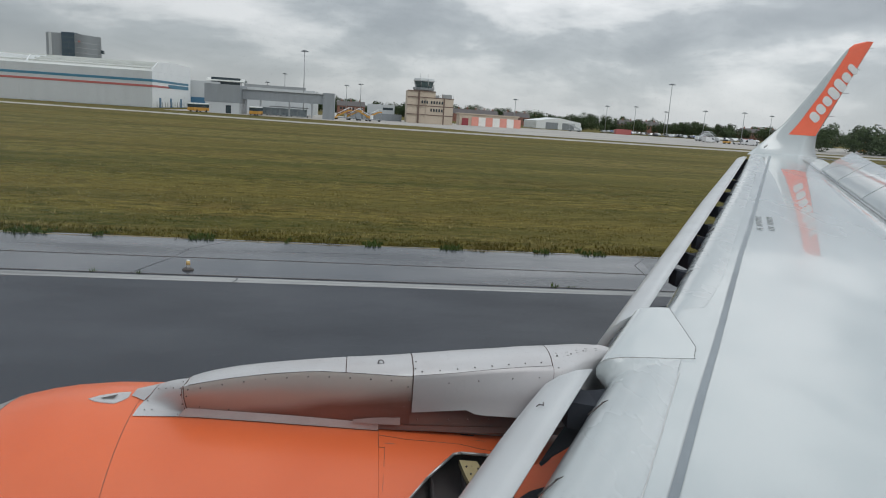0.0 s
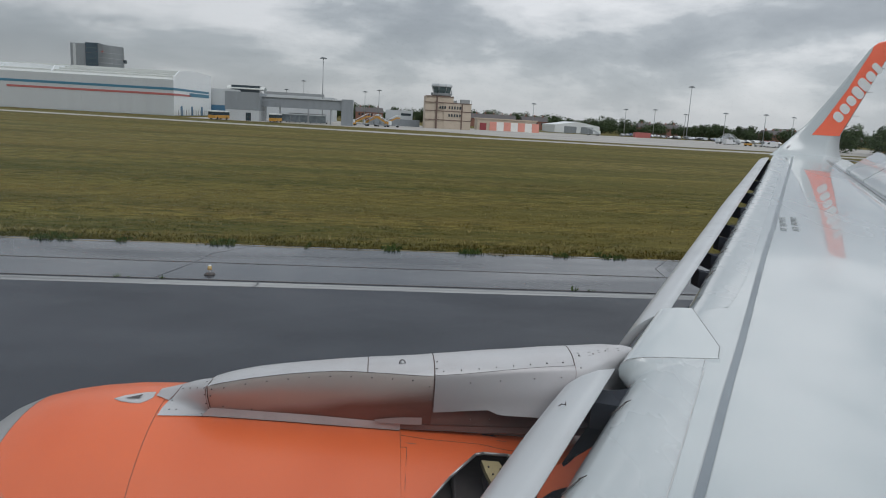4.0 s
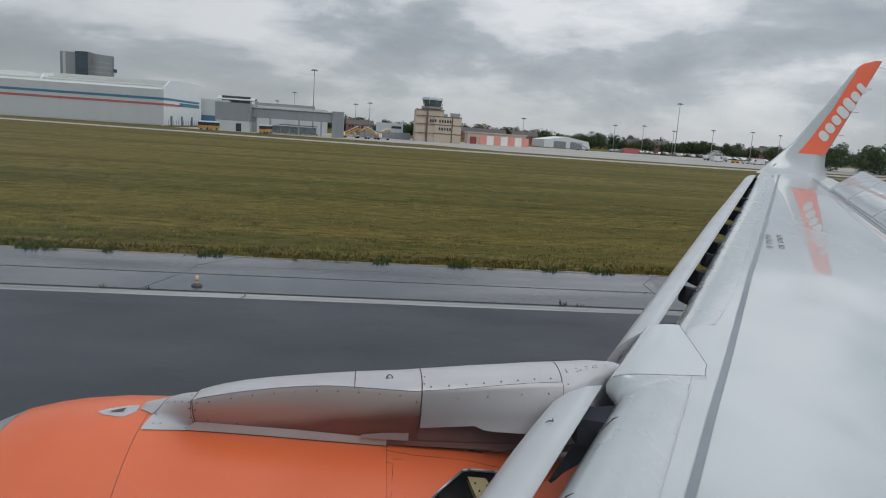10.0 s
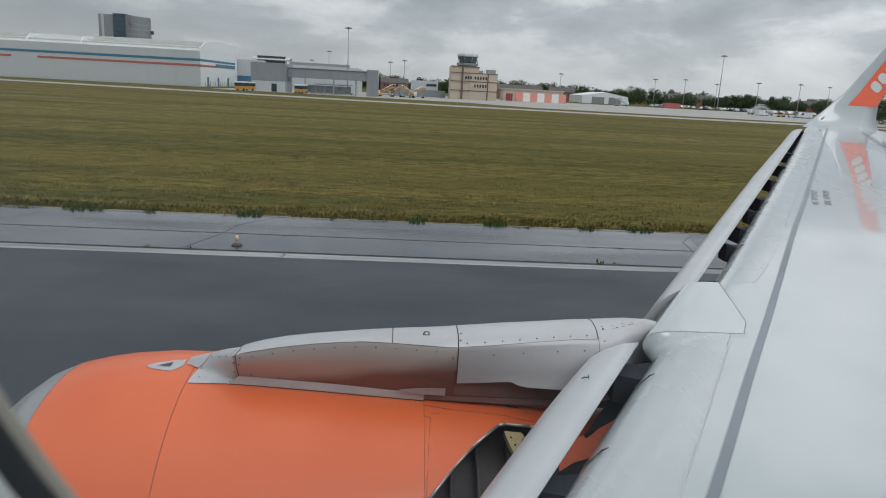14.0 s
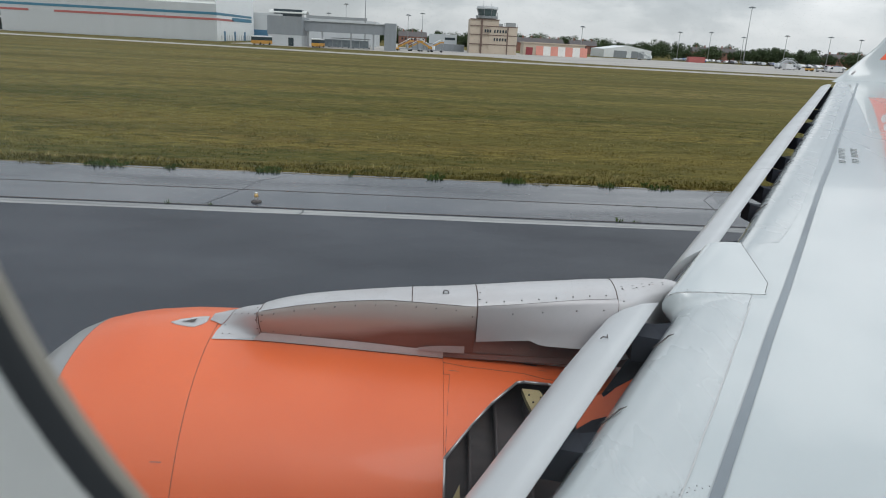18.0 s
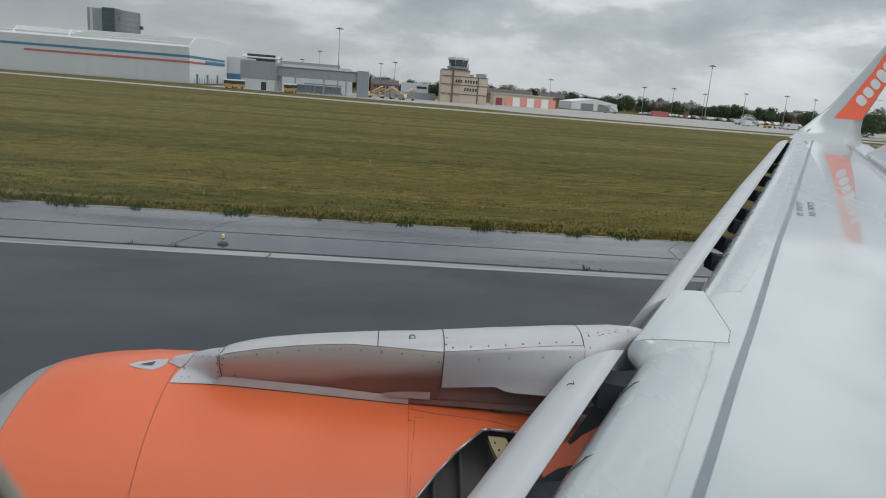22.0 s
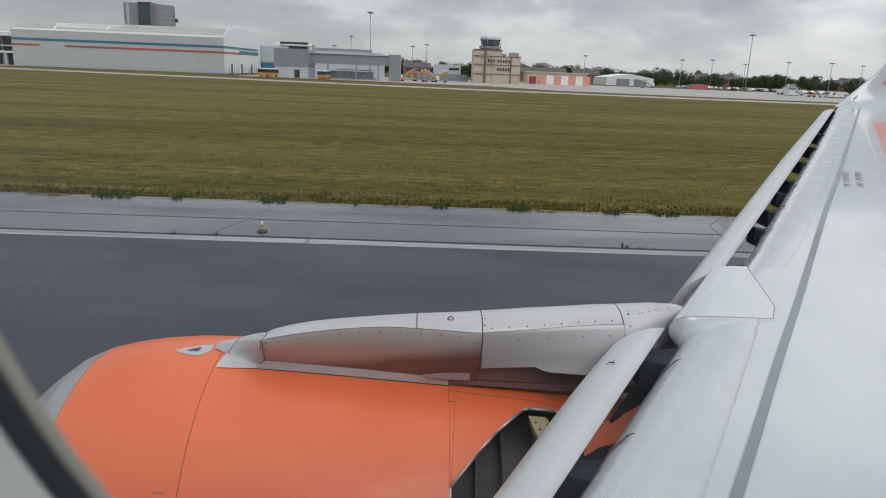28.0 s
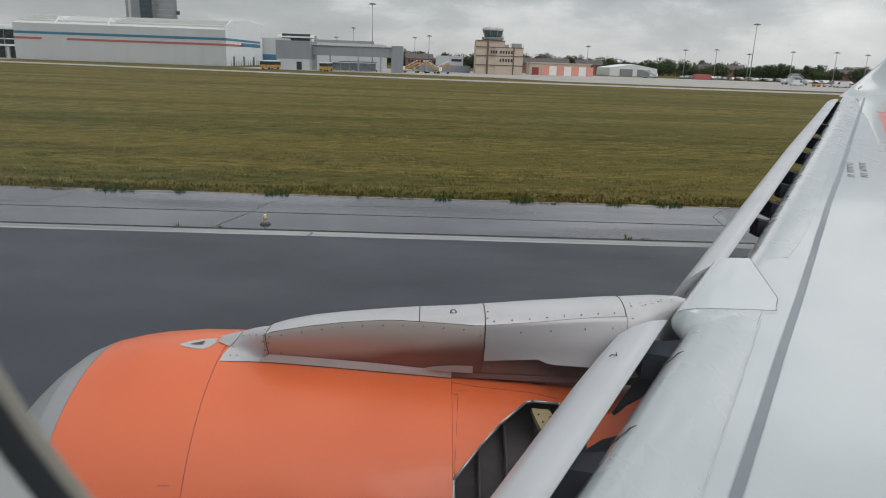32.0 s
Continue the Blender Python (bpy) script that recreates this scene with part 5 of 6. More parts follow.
# low screen building with red and white panels
screen = thing("chequered_store", "low flat-roofed store with faded red and white panels", "building")
block(screen, "wall", CREAM, 44.5, 71.5, 312, 322, 0, 4.9)
part("roof_edge", box(44, 72, 311.6, 322.4, 4.9, 5.4), CREAM, screen, smooth=False)
for i in range(7):
    x = 50.0 + i * 3.25
    rows = [[(x + 0.02, 311.4, 0), (x + 3.23, 311.4, 0)], [(x + 0.02, 311.95, 3.9), (x + 3.23, 311.95, 3.9)]]
    part("panel", thick(loft(rows), 0.12), (PINK, PANEL_W)[i % 2], screen, smooth=False)
block(screen, "roller_door", DEEP_RED, 45.6, 48.6, 311.85, 312, 0, 3.2)

hangar = thing("small_hangar", "white gabled hangar with grey doors", "building")
rows = [[(97.6, y, 0), (97.6, y, 4.2), (110.4, y, 6.3), (123.3, y, 4.2), (123.3, y, 0)] for y in (380, 410)]
part("shell", loft(rows, caps=True), CLAD_LIGHT, hangar, smooth=False)
for x0 in (103.0, 112.5):
    block(hangar, "door", CLAD_GREY, x0, x0 + 7, 379.85, 380, 0, 3.6)

offices = thing("site_office", "two-storey grey site office", "building")
block(offices, "wall", CLAD, 3.0, 14.5, 300, 310, 0, 6.6)
block(offices, "wall", CLAD_GREY, -4, 17.5, 297, 300, 0, 2.8)
block(offices, "window_band", GLASS, 9.5, 13.8, 299.9, 300, 4.4, 5.4)


# flood-light masts
def mast(x, y, h, heads=6):
    t = thing("floodlight_mast", "tall grey floodlight mast with a ring of lamps", "mast", "apron floodlights", at=pose(x, y, 0))
    part("pole", tube((0, 0, 0), (0, 0, h), 0.26, 0.13, 7), STEEL, t)
    part("head_ring", tube((0, 0, h - 0.1), (0, 0, h + 0.25), 1.0, 0.8, 8), STEEL, t)
    for i in range(heads):
        a = i * math.tau / heads
        part("lamp", box(-0.35 + 1.15 * math.cos(a), 0.35 + 1.15 * math.cos(a), -0.3 + 1.15 * math.sin(a), 0.3 + 1.15 * math.sin(a), h - 0.45, h - 0.1), CLAD_GREY, t, smooth=False)


for x, y, h in ((-23.8, 300, 26.3), (151.1, 330, 25.9), (151.9, 420, 15.8), (170.5, 420, 16.6), (206.1, 400, 16.3), (219.8, 380, 16.2), (89.3, 400, 15.4), (-8.4, 420, 17.2),
                (-0.1, 400, 17.8), (-47.5, 450, 22.6), (-58.1, 450, 16.7), (268, 430, 17), (310, 440, 18), (345, 430, 16), (195, 430, 15), (-160, 262, 13.0)):
    mast(x, y, h)


# vehicles
def car(material, label, length=4.3, width=1.8, height=1.45, van=False):
    t = thing("van" if van else "car", label, "van" if van else "car", "parked vehicles")
    l, w, h = length / 2, width / 2, height
    if van:
        prof = [(-l, 0.35), (-l, h), (l * 0.55, h), (l * 0.8, h * 0.55), (l, h * 0.5), (l, 0.35)]
        glass = [(l * 0.35, h * 0.58), (l * 0.35, h * 0.9), (l * 0.55, h * 0.9), (l * 0.76, h * 0.58)]
    else:
        prof = [(-l, 0.35), (-l, 0.85), (-l * 0.75, 0.95), (-l * 0.5, h), (l * 0.15, h), (l * 0.5, 0.92), (l * 0.95, 0.78), (l, 0.35)]
        glass = [(-l * 0.66, 0.97), (-l * 0.47, h * 0.96), (l * 0.13, h * 0.96), (l * 0.44, 0.96)]
    part("body", loft([[(x, y, z) for x, z in prof] for y in (-w, w)], closed=True, caps=True), material, t, smooth=False)
    part("glazing", loft([[(x, y, z) for x, z in glass] for y in (-w - 0.01, w + 0.01)], closed=True, caps=True), GLASS, t, smooth=False)
    for x in (-l * 0.62, l * 0.62):
        for s in (-1, 1):
            part("wheel", tube((x, s * w, 0.32), (x, s * (w - 0.2), 0.32), 0.32, n=10), TYRE, t)
    return t


kinds = [car(m, lab) for m, lab in zip(CAR_MATS, ("white parked hatchback car", "silver parked hatchback car", "black parked hatchback car", "red parked hatchback car", "blue parked hatchback car"))]
rng = random.Random(5)
spots = []
for row, y in enumerate((356, 362, 374, 380, 392, 398)):
    for i in range(22):
        x = 128 + i * 4.1 + row * 4.5
        if rng.random() < 0.72 and not any(abs(x - mx) < 2.5 for mx in (151, 170)):
            spots.append((x, y))
first = {}
for x, y in spots:
    k = rng.choices(range(5), (5, 4, 2, 1, 1))[0]
    m = pose(x, y, 0.0, 0, 0, 90 + rng.choice((0, 180)) + rng.uniform(-2, 2))
    if k not in first:
        first[k] = kinds[k]
        kinds[k].matrix_basis = m
    else:
        copy_thing(kinds[k], m)
for k in range(5):
    if k not in first:
        kinds[k].matrix_basis = pose(120 + 4 * k, 352, 0)
for x, y, a in ((-174.7, 255, 0), (152.6, 258, 180), (141, 268, 20), (84, 372, 10), (60, 340, 180), (238, 300, 0)):
    v = car(CAR_MATS[0], "white airport service van on the apron", 5.2, 2.0, 2.2, van=True)
    v.matrix_basis = pose(x, y, 0, 0, 0, a)


def bus(x, y, a):
    t = thing("apron_bus", "yellow and white apron bus", "bus", "apron vehicles", at=pose(x, y, 0, 0, 0, a))
    part("body", box(-4.2, 4.2, -1.2, 1.2, 0.4, 1.4, 0.08), YELLOW, t, smooth=False)
    part("glazing", box(-4.15, 4.15, -1.18, 1.18, 1.4, 2.4), GLASS, t, smooth=False)
    part("roof", box(-4.2, 4.2, -1.2, 1.2, 2.4, 2.8, 0.1), CLAD_LIGHT, t, smooth=False)
    for px in (-2.6, 2.6):
        for s in (-1, 1):
            part("wheel", tube((px, s * 1.2, 0.45), (px, s * 0.95, 0.45), 0.45, n=10), TYRE, t)


bus(-50.5, 228, 70)
bus(-33.4, 232, 85)


def steps(x, y, a, material, label):
    t = thing("boarding_steps", label, "steps", "apron vehicles", at=pose(x, y, 0, 0, 0, a))
    part("chassis", box(-3.2, 3.2, -1.0, 1.0, 0.45, 0.85), STEEL, t, smooth=False)
    for s in (-1, 1):
        part("side_panel", loft([[(-2.6, s * 0.9 + d, 0.9), (1.9, s * 0.9 + d, 3.2), (3.0, s * 0.9 + d, 3.2), (3.0, s * 0.9 + d, 3.65), (1.9, s * 0.9 + d, 3.65), (-2.6, s * 0.9 + d, 1.35)] for d in (-0.05, 0.05)], closed=True, caps=True), material, t, smooth=False)
        rail = tube((-2.6, s * 0.9, 1.9), (1.9, s * 0.9, 4.4), 0.05, n=5)
        add_tube(rail, (1.9, s * 0.9, 4.4), (3.0, s * 0.9, 4.4), 0.05, n=5)
        for px, z in ((-2.6, 1.3), (-1.1, 2.1), (0.4, 2.9), (1.9, 3.6), (3.0, 3.6)):
            add_tube(rail, (px, s * 0.9, z), (px, s * 0.9, z + 0.75), 0.035, n=5)
        part("handrail", rail, CLAD_LIGHT, t, "white handrail")
    for i in range(8):
        part("tread", box(-2.6 + i * 0.58, -2.05 + i * 0.58, -0.85, 0.85, 0.95 + i * 0.29, 1.03 + i * 0.29), STEEL, t, smooth=False)
    part("platform", box(1.9, 3.1, -0.9, 0.9, 3.1, 3.22), STEEL, t, smooth=False)
    for px in (0.4, 2.6):
        part("lift_strut", tube((px, 0, 0.8), (px + 0.3, 0, 2.3 + 0.35 * px), 0.12, n=6), STEEL, t)
    part("cab", box(-3.5, -2.7, -0.95, 0.95, 0.85, 2.2, 0.12), CLAD_LIGHT, t, "white driver cab", smooth=False)
    for px in (-2.4, 2.2):
        for s in (-1, 1):
            part("wheel", tube((px, s * 1.0, 0.4), (px, s * 0.75, 0.4), 0.4, n=10), TYRE, t)


for x, y, a in ((-6, 256, 8), (-2.2, 258, 5), (1.2, 255, 170), (4.8, 257, 6), (149, 280, 200), (146, 283, 20), (104, 330, 185), (156, 300, 35)):
    steps(x, y, a, YELLOW if x < 50 else CLAD, "yellow mobile boarding steps parked on the apron" if x < 50 else "white mobile boarding steps parked on the apron")
hut = thing("red_container", "dark red storage container", "container")
block(hut, "body", RED, 129, 137, 340, 343, 0, 2.6)


# baggage trolleys, tugs and lighting on the apron
def trolley(x, y, a):
    t = thing("baggage_trolley", "grey flat baggage trolley parked on the apron", "trolley", "baggage trolleys", at=pose(x, y, 0, 0, 0, a))
    part("deck", box(-1.5, 1.5, -0.75, 0.75, 0.45, 0.6), STEEL, t, smooth=False)
    for px in (-1.45, 1.45):
        part("end_frame", box(px - 0.04, px + 0.04, -0.7, 0.7, 0.6, 1.6), STEEL, t, smooth=False)
    part("drawbar", tube((1.5, 0, 0.45), (2.3, 0, 0.35), 0.04, n=5), STEEL, t)
    for px in (-1.0, 1.0):
        for s in (-1, 1):
            part("wheel", tube((px, s * 0.7, 0.22), (px, s * 0.55, 0.22), 0.22, n=8), TYRE, t)


for i in range(4):
    trolley(-30 + i * 3.6, 249, 4)
for i in range(3):
    trolley(150 + i * 3.6, 262, -8)


def tug(x, y, a):
    t = thing("baggage_tug", "white and yellow baggage tug on the apron", "tug", "apron vehicles", at=pose(x, y, 0, 0, 0, a))
    part("body", box(-1.4, 1.4, -0.75, 0.75, 0.35, 1.05, 0.1), YELLOW, t, smooth=False)
    cabin = part("cab", box(-1.2, 0.2, -0.7, 0.7, 1.05, 1.75), GLASS, t, smooth=False)
    part("cab_roof", box(-1.3, 0.3, -0.75, 0.75, 1.75, 1.85), CLAD_LIGHT, cabin, smooth=False)
    for px in (-0.9, 0.9):
        for s in (-1, 1):
            part("wheel", tube((px, s * 0.75, 0.32), (px, s * 0.5, 0.32), 0.32, n=8), TYRE, t)


for x, y, a in ((-33, 249, 4), (146, 262.6, -8), (-9.5, 251, 30), (205, 262, 10)):
    tug(x, y, a)


# terraces of houses in the distance
def terrace(x, y, n, a):
    t = thing("house_terrace", "brick terraced houses with slate roofs and chimneys", "house", "distant houses", at=pose(x, y, 0, 0, 0, a))
    part("wall", box(0, n * 6, 0, 8, 0, 5.5), BRICK, t, smooth=False)
    part("roof", loft([[(xx, -0.3, 5.4), (xx, 4, 8.6), (xx, 8.3, 5.4)] for xx in (-0.3, n * 6 + 0.3)], caps=True), SLATE, t, smooth=False)
    for i in range(n):
        part("chimney", box(i * 6 + 2.6, i * 6 + 3.4, 3.6, 4.4, 8.0, 9.9), BRICK, t, smooth=False)
        part("window", box(i * 6 + 1.5, i * 6 + 2.7, -0.05, 0.05, 3.2, 4.6), GLASS, t, smooth=False)
        part("window", box(i * 6 + 3.6, i * 6 + 4.8, -0.05, 0.05, 3.2, 4.6), GLASS, t, smooth=False)


for x, y, n, a in ((58, 470, 6, 4), (100, 480, 3, 0), (-15, 470, 3, 6), (190, 495, 5, -3), (290, 500, 5, 2), (330, 480, 4, -2), (380, 500, 5, 3)):
    terrace(x, y, n, a)

# trees
LEAF = mat("leaf_green", (0.050, 0.074, 0.030), 0.7, tint=(0.030, 0.048, 0.022), scale=0.5, amount=0.9, random_amount=0.5, spec=0.2)
BARK = mat("bark_brown", (0.10, 0.08, 0.06), 0.9)


def crown_mesh(seed, h, w):
    r = random.Random(seed)
    verts, faces = [], []
    lobes = [(r.uniform(-0.35, 0.35) * w, r.uniform(-0.35, 0.35) * w, h * r.uniform(0.35, 0.86), w * r.uniform(0.2, 0.36)) for _ in range(11)]
    for lx, ly, lz, lr in lobes:
        for _ in range(95):
            d = Vector((r.gauss(0, 1), r.gauss(0, 1), r.gauss(0, 1))).normalized()
            p = Vector((lx, ly, lz)) + d * lr * r.uniform(0.62, 1.08)
            p.z = max(0.5, p.z)
            u = d.orthogonal().normalized()
            u.rotate(Matrix.Rotation(r.uniform(0, 6.28), 3, d))
            n = (d + Vector((r.gauss(0, 0.5), r.gauss(0, 0.5), r.gauss(0, 0.5)))).normalized()
            v = n.cross(u).normalized()
            s = r.uniform(0.28, 0.62)
            k = len(verts)
            verts += [p + u * s, p + v * s * 0.7, p - u * s * 0.9, p - v * s * 0.8]
            faces.append((k, k + 1, k + 2, k + 3))
    me = bpy.data.meshes.new("crown")
    me.from_pydata(verts, [], faces)
    me.materials.append(LEAF)
    return me


def tree(seed, h, w, label):
    t = thing("tree", label, "tree", "tree belt")
    trunk = tube((0, 0, 0), (0.1, 0, h * 0.6), 0.28, 0.1, 7)
    for i in range(4):
        a = i * 1.6 + seed
        add_tube(trunk, (0.05, 0, h * (0.28 + 0.07 * i)), (math.cos(a) * w * 0.3, math.sin(a) * w * 0.3, h * (0.55 + 0.08 * i)), 0.11, 0.04, 5)
    part("trunk", trunk, BARK, t)
    part("crown", crown_mesh(seed, h, w), None, t)
    return t


trees = [tree(11, 9.5, 12.5, "broad dark green tree in the tree belt"), tree(12, 11.5, 11.5, "tall dark green tree in the tree belt"), tree(13, 8.0, 13.0, "low spreading green tree in the tree belt"),
         tree(14, 10.5, 10.5, "upright dark green tree in the tree belt"), tree(15, 6.5, 12.0, "rounded green shrub in the tree belt")]
placed = 0
for row, (y0, step) in enumerate(((448, 3.9), (530, 4.6), (566, 5.2))):
    x = (118, -40, -30)[row]
    while x < 520:
        keep = rng.random() < (0.92 if row else 0.75)
        if keep:
            k = rng.randrange(5)
            s = rng.uniform(0.65, 1.15) * (0.84 if row == 0 else 0.95)
            m = Matrix.LocRotScale((x + rng.uniform(-2, 2), y0 + rng.uniform(-8, 8), -0.05), Euler((0, 0, rng.uniform(0, 6.28))), None)
            if placed < 5:
                k = placed
                trees[k].scale = (s, s, s)
                trees[k].matrix_basis = m @ Matrix.Scale(s, 4)
            else:
                c = copy_thing(trees[k], m)
                c.scale = (s, s, s * rng.uniform(0.85, 1.15))
            placed += 1
        x += step * rng.uniform(0.7, 1.3)


# the stretch of airfield passed first: wooded belt, dark blue hangar, crossing pavement and a closed link
wood_verts, wood_faces, base_n = [], [], 0
crowns = [np.array([v.co[:] for v in next(c for c in t.children if c.name.startswith("crown")).data.vertices]) for t in trees]
for i in range(150):
    co = crowns[rng.randrange(5)]
    a, g = rng.uniform(0, math.tau), rng.uniform(0.75, 1.1)
    turned = np.stack([co[:, 0] * math.cos(a) - co[:, 1] * math.sin(a), co[:, 0] * math.sin(a) + co[:, 1] * math.cos(a), co[:, 2] * rng.uniform(0.85, 1.15)], 1) * g
    wood_verts.append(turned + np.array([158 + i * 3.0 + rng.uniform(-1.2, 1.2), 206 + 24 * rng.random() + 6 * math.sin(i * 0.21), -0.3]))
    wood_faces.append(np.arange(base_n, base_n + len(co)).reshape(-1, 4))
    base_n += len(co)
wood = bpy.data.meshes.new("woodland")
wood.from_pydata(np.concatenate(wood_verts).tolist(), [], np.concatenate(wood_faces).tolist())
wood.materials.append(LEAF)
tagged(new("woodland", wood), "dense dark green belt of trees and scrub", "trees", kind="stuff")

HANGAR_BLUE = mat("dark_blue_cladding", (0.035, 0.055, 0.10), 0.5, tint=(0.028, 0.045, 0.085), scale=0.3, amount=0.6, stretch=(3, 3, 0.3))
HANGAR_DOOR = mat("cream_hangar_door", (0.55, 0.52, 0.45), 0.55, tint=(0.49, 0.46, 0.40), scale=0.4, amount=0.6, stretch=(3, 3, 0.3))
big_hangar = thing("aircraft_hangar", "dark blue gabled aircraft hangar with cream sliding doors", "hangar")
part("wall", loft([[(627, y, 0), (627, y, 9.0), (646, y, 11.8), (665, y, 9.0), (665, y, 0)] for y in (240, 285)], closed=True, caps=True), HANGAR_BLUE, big_hangar, smooth=False)
part("roof", thick(loft([[(626.4, y, 9.05), (646, y, 11.95), (665.6, y, 9.05)] for y in (239.4, 285.6)]), 0.14), CLAD_GREY, big_hangar, smooth=False)
for i in range(6):
    block(big_hangar, "door_leaf", HANGAR_DOOR, 632.4 + i * 4.7, 637.05 + i * 4.7, 239.78 - 0.08 * (i % 2), 239.96 - 0.08 * (i % 2), 0.02, 7.2)
block(big_hangar, "sign_board", CLAD_GREY, 641.5, 650.5, 239.8, 239.98, 8.3, 9.8)
sheds = thing("workshop_block", "long low white workshop with pale panels beside the hangar", "building")
block(sheds, "wall", CLAD_LIGHT, 700, 760, 285, 300, 0, 5.6)
block(sheds, "roof", CLAD_GREY, 699.5, 760.5, 284.5, 300.5, 5.6, 6.0)
for i in range(5):
    block(sheds, "door", CLAD, 704 + i * 11, 711 + i * 11, 284.85, 285, 0, 4.0)
blue_shed = thing("blue_storage_shed", "long dark blue storage shed with a flat roof", "building")
block(blue_shed, "wall", HANGAR_BLUE, 800, 900, 270, 300, 0, 8.5)
block(blue_shed, "roof", CLAD_GREY, 799.5, 900.5, 269.5, 300.5, 8.5, 8.9)

CROSSING = mat("crossing_asphalt", (0.040, 0.044, 0.052), 0.32, tint=(0.028, 0.031, 0.038), scale=0.2, amount=0.9, fine=4, fine_amount=0.3, rough_var=0.12, stretch=(1, 0.3, 1))
bm = prism([(292, GRASS_Y - 0.2), (392, GRASS_Y - 0.2), (366, 32), (430, 38), (430, 47), (292, 47)], -0.04, 0.003)
tagged(part("crossing_pavement", bm, CROSSING, smooth=False), "wide wet asphalt crossing beside the runway", "pavement", kind="structure")
bm = prism([(94, GRASS_Y - 0.2), (98.6, GRASS_Y - 0.2), (109.6, 164), (104.4, 164)], -0.04, 0.003)
closed_link = tagged(part("closed_link", bm, CROSSING, smooth=False), "narrow disused asphalt link across the grass", "pavement", kind="structure")
X_PAINT = mat("worn_yellow_paint", (0.50, 0.38, 0.12), 0.6, tint=(0.30, 0.25, 0.12), scale=1.5, amount=0.9, fine=8, fine_amount=0.6)
for a in (28, -28):
    part("closure_mark", box(-0.28, 0.28, -3.2, 3.2, 0.004, 0.008), X_PAINT, closed_link, "worn yellow cross bar", smooth=False, at=pose(97.2, 28.5, 0.003, 0, 0, a))


# ---- grass ----
gen = np.random.default_rng(7)


def blades(name, count, xs, ys, sizes, material, label, spread=0.35, clump=4, density=None, wide=0.22):
    """Many tufts of bent blades, joined into one mesh."""
    n = count
    x, y = gen.uniform(*xs, n), ys[0] + (ys[1] - ys[0]) * gen.random(n) ** 2.4
    if density is not None:
        keep = density(x, y) > gen.random(n)
        x, y = x[keep], y[keep]
        n = len(x)
    h = gen.uniform(*sizes, n)
    x, y, h = np.repeat(x, clump), np.repeat(y, clump), np.repeat(h, clump) * gen.uniform(0.6, 1.15, n * clump)
    m = n * clump
    x, y = x + gen.normal(0, 1, m) * h * 0.35, y + gen.normal(0, 1, m) * h * 0.35
    a = gen.uniform(0, math.tau, m)
    w = h * wide * gen.uniform(0.6, 1.3, m)
    lean = gen.uniform(0.1, spread + 0.5, m) * h
    b = gen.uniform(0, math.tau, m)
    co = np.zeros((m, 3, 3))
    co[:, 0] = np.stack([x - np.cos(a) * w, y - np.sin(a) * w, np.full(m, -0.05)], 1)
    co[:, 1] = np.stack([x + np.cos(a) * w, y + np.sin(a) * w, np.full(m, -0.05)], 1)
    co[:, 2] = np.stack([x + np.cos(b) * lean, y + np.sin(b) * lean, h], 1)
    me = bpy.data.meshes.new(name)
    me.vertices.add(m * 3)
    me.vertices.foreach_set("co", co.ravel())
    me.loops.add(m * 3)
    me.loops.foreach_set("vertex_index", np.arange(m * 3, dtype=np.int32))
    me.polygons.add(m)
    me.polygons.foreach_set("loop_start", np.arange(0, m * 3, 3, dtype=np.int32))
    me.update()
    me.validate()
    me.materials.append(material)
    return tagged(new(name, me), label, "grass", kind="stuff")


def ragged(x, y):
    edge = GRASS_Y + 0.35 * np.sin(x * 0.9) * np.sin(x * 0.23 + 1) + 0.2 * np.sin(x * 2.7)
    return (y > edge).astype(float)


blades("grass_edge", 9000, (-26, 46), (GRASS_Y - 0.35, GRASS_Y + 1.6), (0.03, 0.085), BLADE, "ragged olive green grass along the asphalt edge", density=ragged, spread=0.9)


def patchy(x, y):
    """Tufts gather in uneven drifts along the mowing rows."""
    f = np.sin(x * 0.83 + 2.1 * np.sin(y * 0.7)) * np.sin(y * 1.9 + 0.6 * np.sin(x * 0.21)) + 0.6 * np.sin(x * 2.3 + y) * np.sin(y * 3.7 - x * 0.4)
    return np.clip(0.30 + 0.45 * f, 0.03, 1.0)


blades("grass_near", 300000, (-34, 70), (GRASS_Y + 0.1, 50), (0.010, 0.030), BLADE, "rough mown olive green grass", clump=3, spread=3.2, density=patchy)


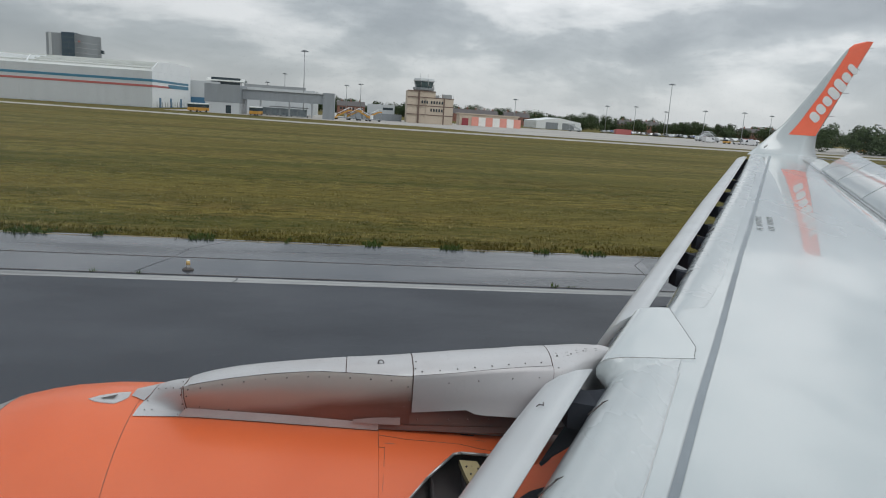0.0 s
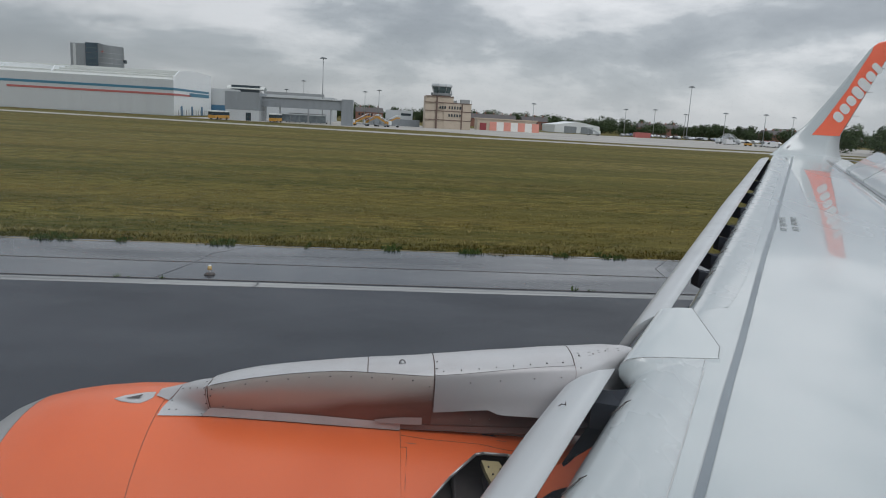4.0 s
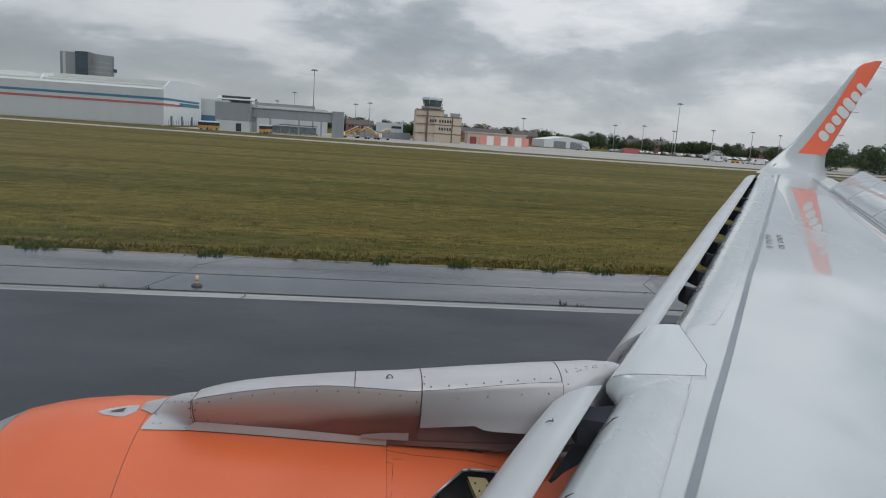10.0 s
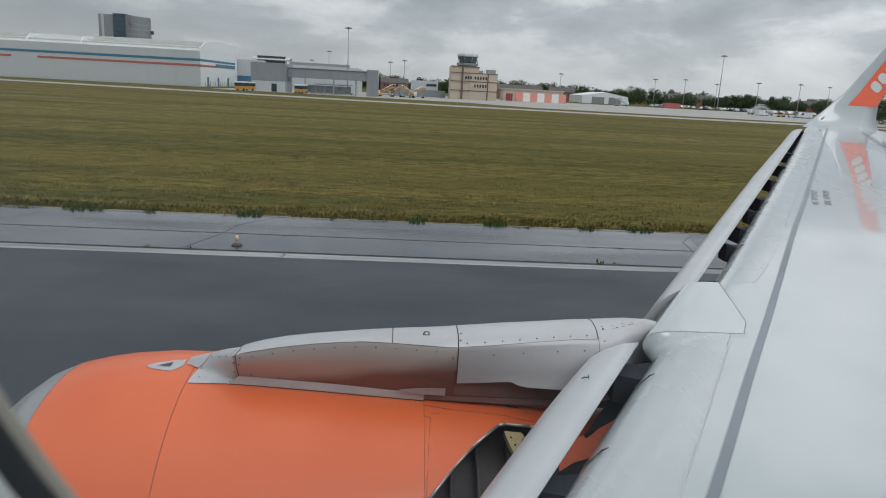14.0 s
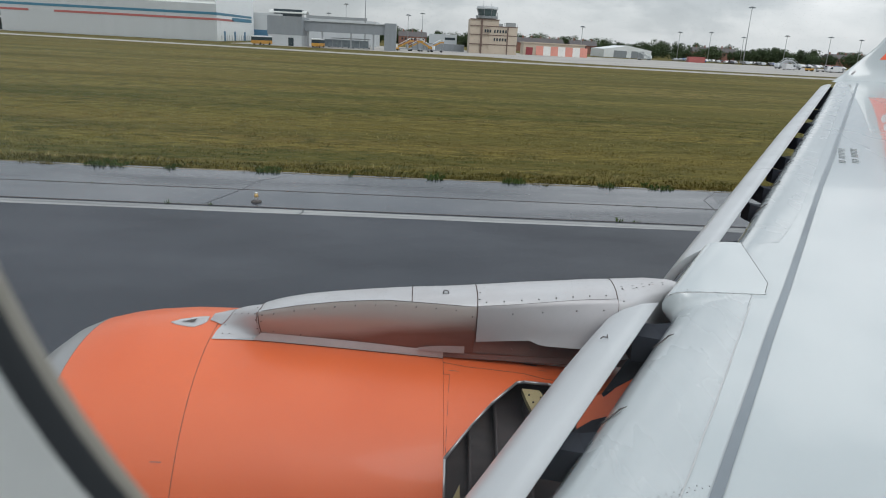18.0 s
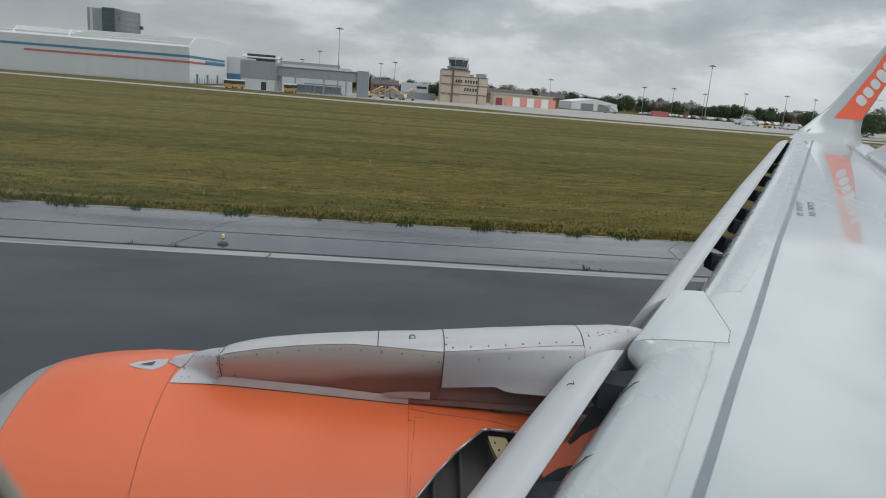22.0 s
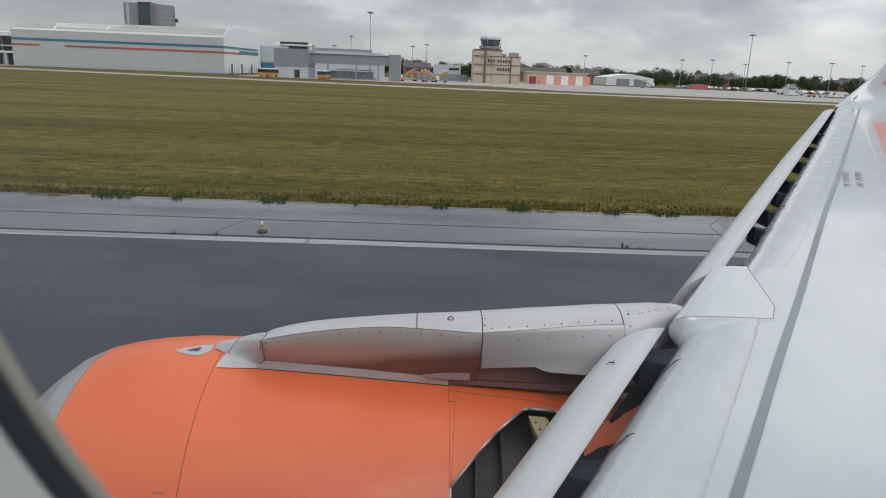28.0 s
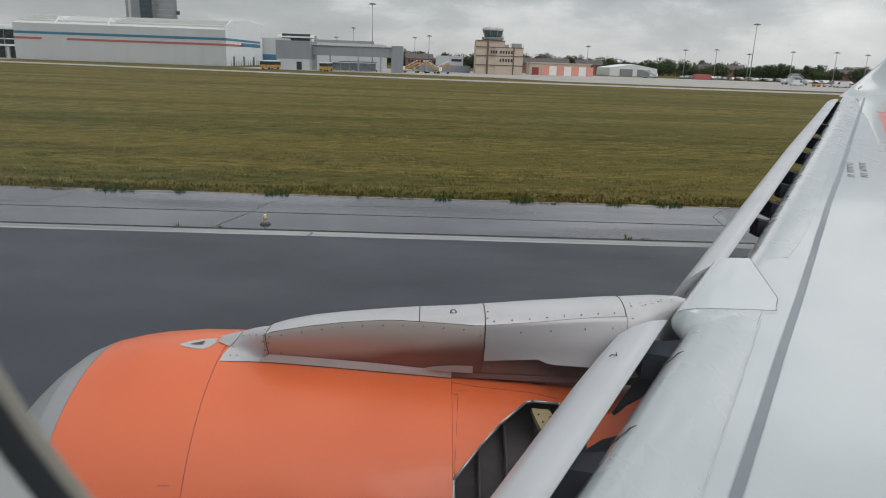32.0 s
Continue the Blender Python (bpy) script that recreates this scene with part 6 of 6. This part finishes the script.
def rows_of_cuttings(x, y):
    s = np.zeros_like(y)
    for r, w in ((24.6, 0.3), (27.2, 0.5), (29.0, 0.3), (32.5, 0.6), (36.5, 0.5), (41.0, 0.8), (47, 0.8), (55, 1.2)):
        s += 2.0 * np.exp(-((y - r - 0.4 * np.sin(x * 0.11)) / w) ** 2) * (0.5 + 0.5 * np.sin(x * 0.5 + r * 3) * np.sin(x * 0.13 + r))
    return s


blades("dry_cuttings", 15000, (-40, 80), (24, 58), (0.025, 0.075), STRAW, "dry straw-coloured grass cuttings lying in rows", clump=3, density=rows_of_cuttings, spread=0.9)


def clumps(x, y):
    return (np.sin(x * 1.7) * np.sin(x * 0.61 + 2) + 0.5 * np.sin(x * 0.29) * np.sin(x * 4.1) > 0.45).astype(float)


DARKBLADE = mat("dark_grass_blade", (0.055, 0.085, 0.018), 0.8, tint=(0.035, 0.06, 0.012), scale=0.8, spec=0.2)
blades("weed_clumps", 3600, (-26, 46), (GRASS_Y - 0.22, GRASS_Y + 0.7), (0.05, 0.13), DARKBLADE, "dark leafy weed clumps along the asphalt edge", clump=6, density=clumps, wide=0.38, spread=0.8)
blades("seam_weeds", 420, (-24, 34), (19.70, 19.80), (0.02, 0.06), DARKBLADE, "small weeds growing in the shoulder seam", clump=4, density=lambda x, y: (np.sin(x * 0.9 + 1) * np.sin(x * 0.23) > 0.5).astype(float), wide=0.3)
blades("joint_weeds", 260, (-24, 34), (17.72, 17.82), (0.04, 0.12), DARKBLADE, "small weeds growing in the pavement joint", clump=5, density=lambda x, y: (np.sin(x * 1.3) * np.sin(x * 0.37) > 0.55).astype(float), wide=0.3)

bm = bmesh.new()
steps_n = 160
row = []
for i in range(steps_n + 1):
    x = -40 + 110 * i / steps_n
    y = GRASS_Y - 0.22 + 0.06 * math.sin(x * 0.8) + 0.04 * math.sin(x * 2.3)
    row.append([(x, y, 0.007), (x, y + 0.05 + 0.05 * math.sin(x * 1.7), 0.02)])
tagged(part("edging", loft(row), EDGING), "pale dry soil edging along the asphalt", "edging", kind="structure")
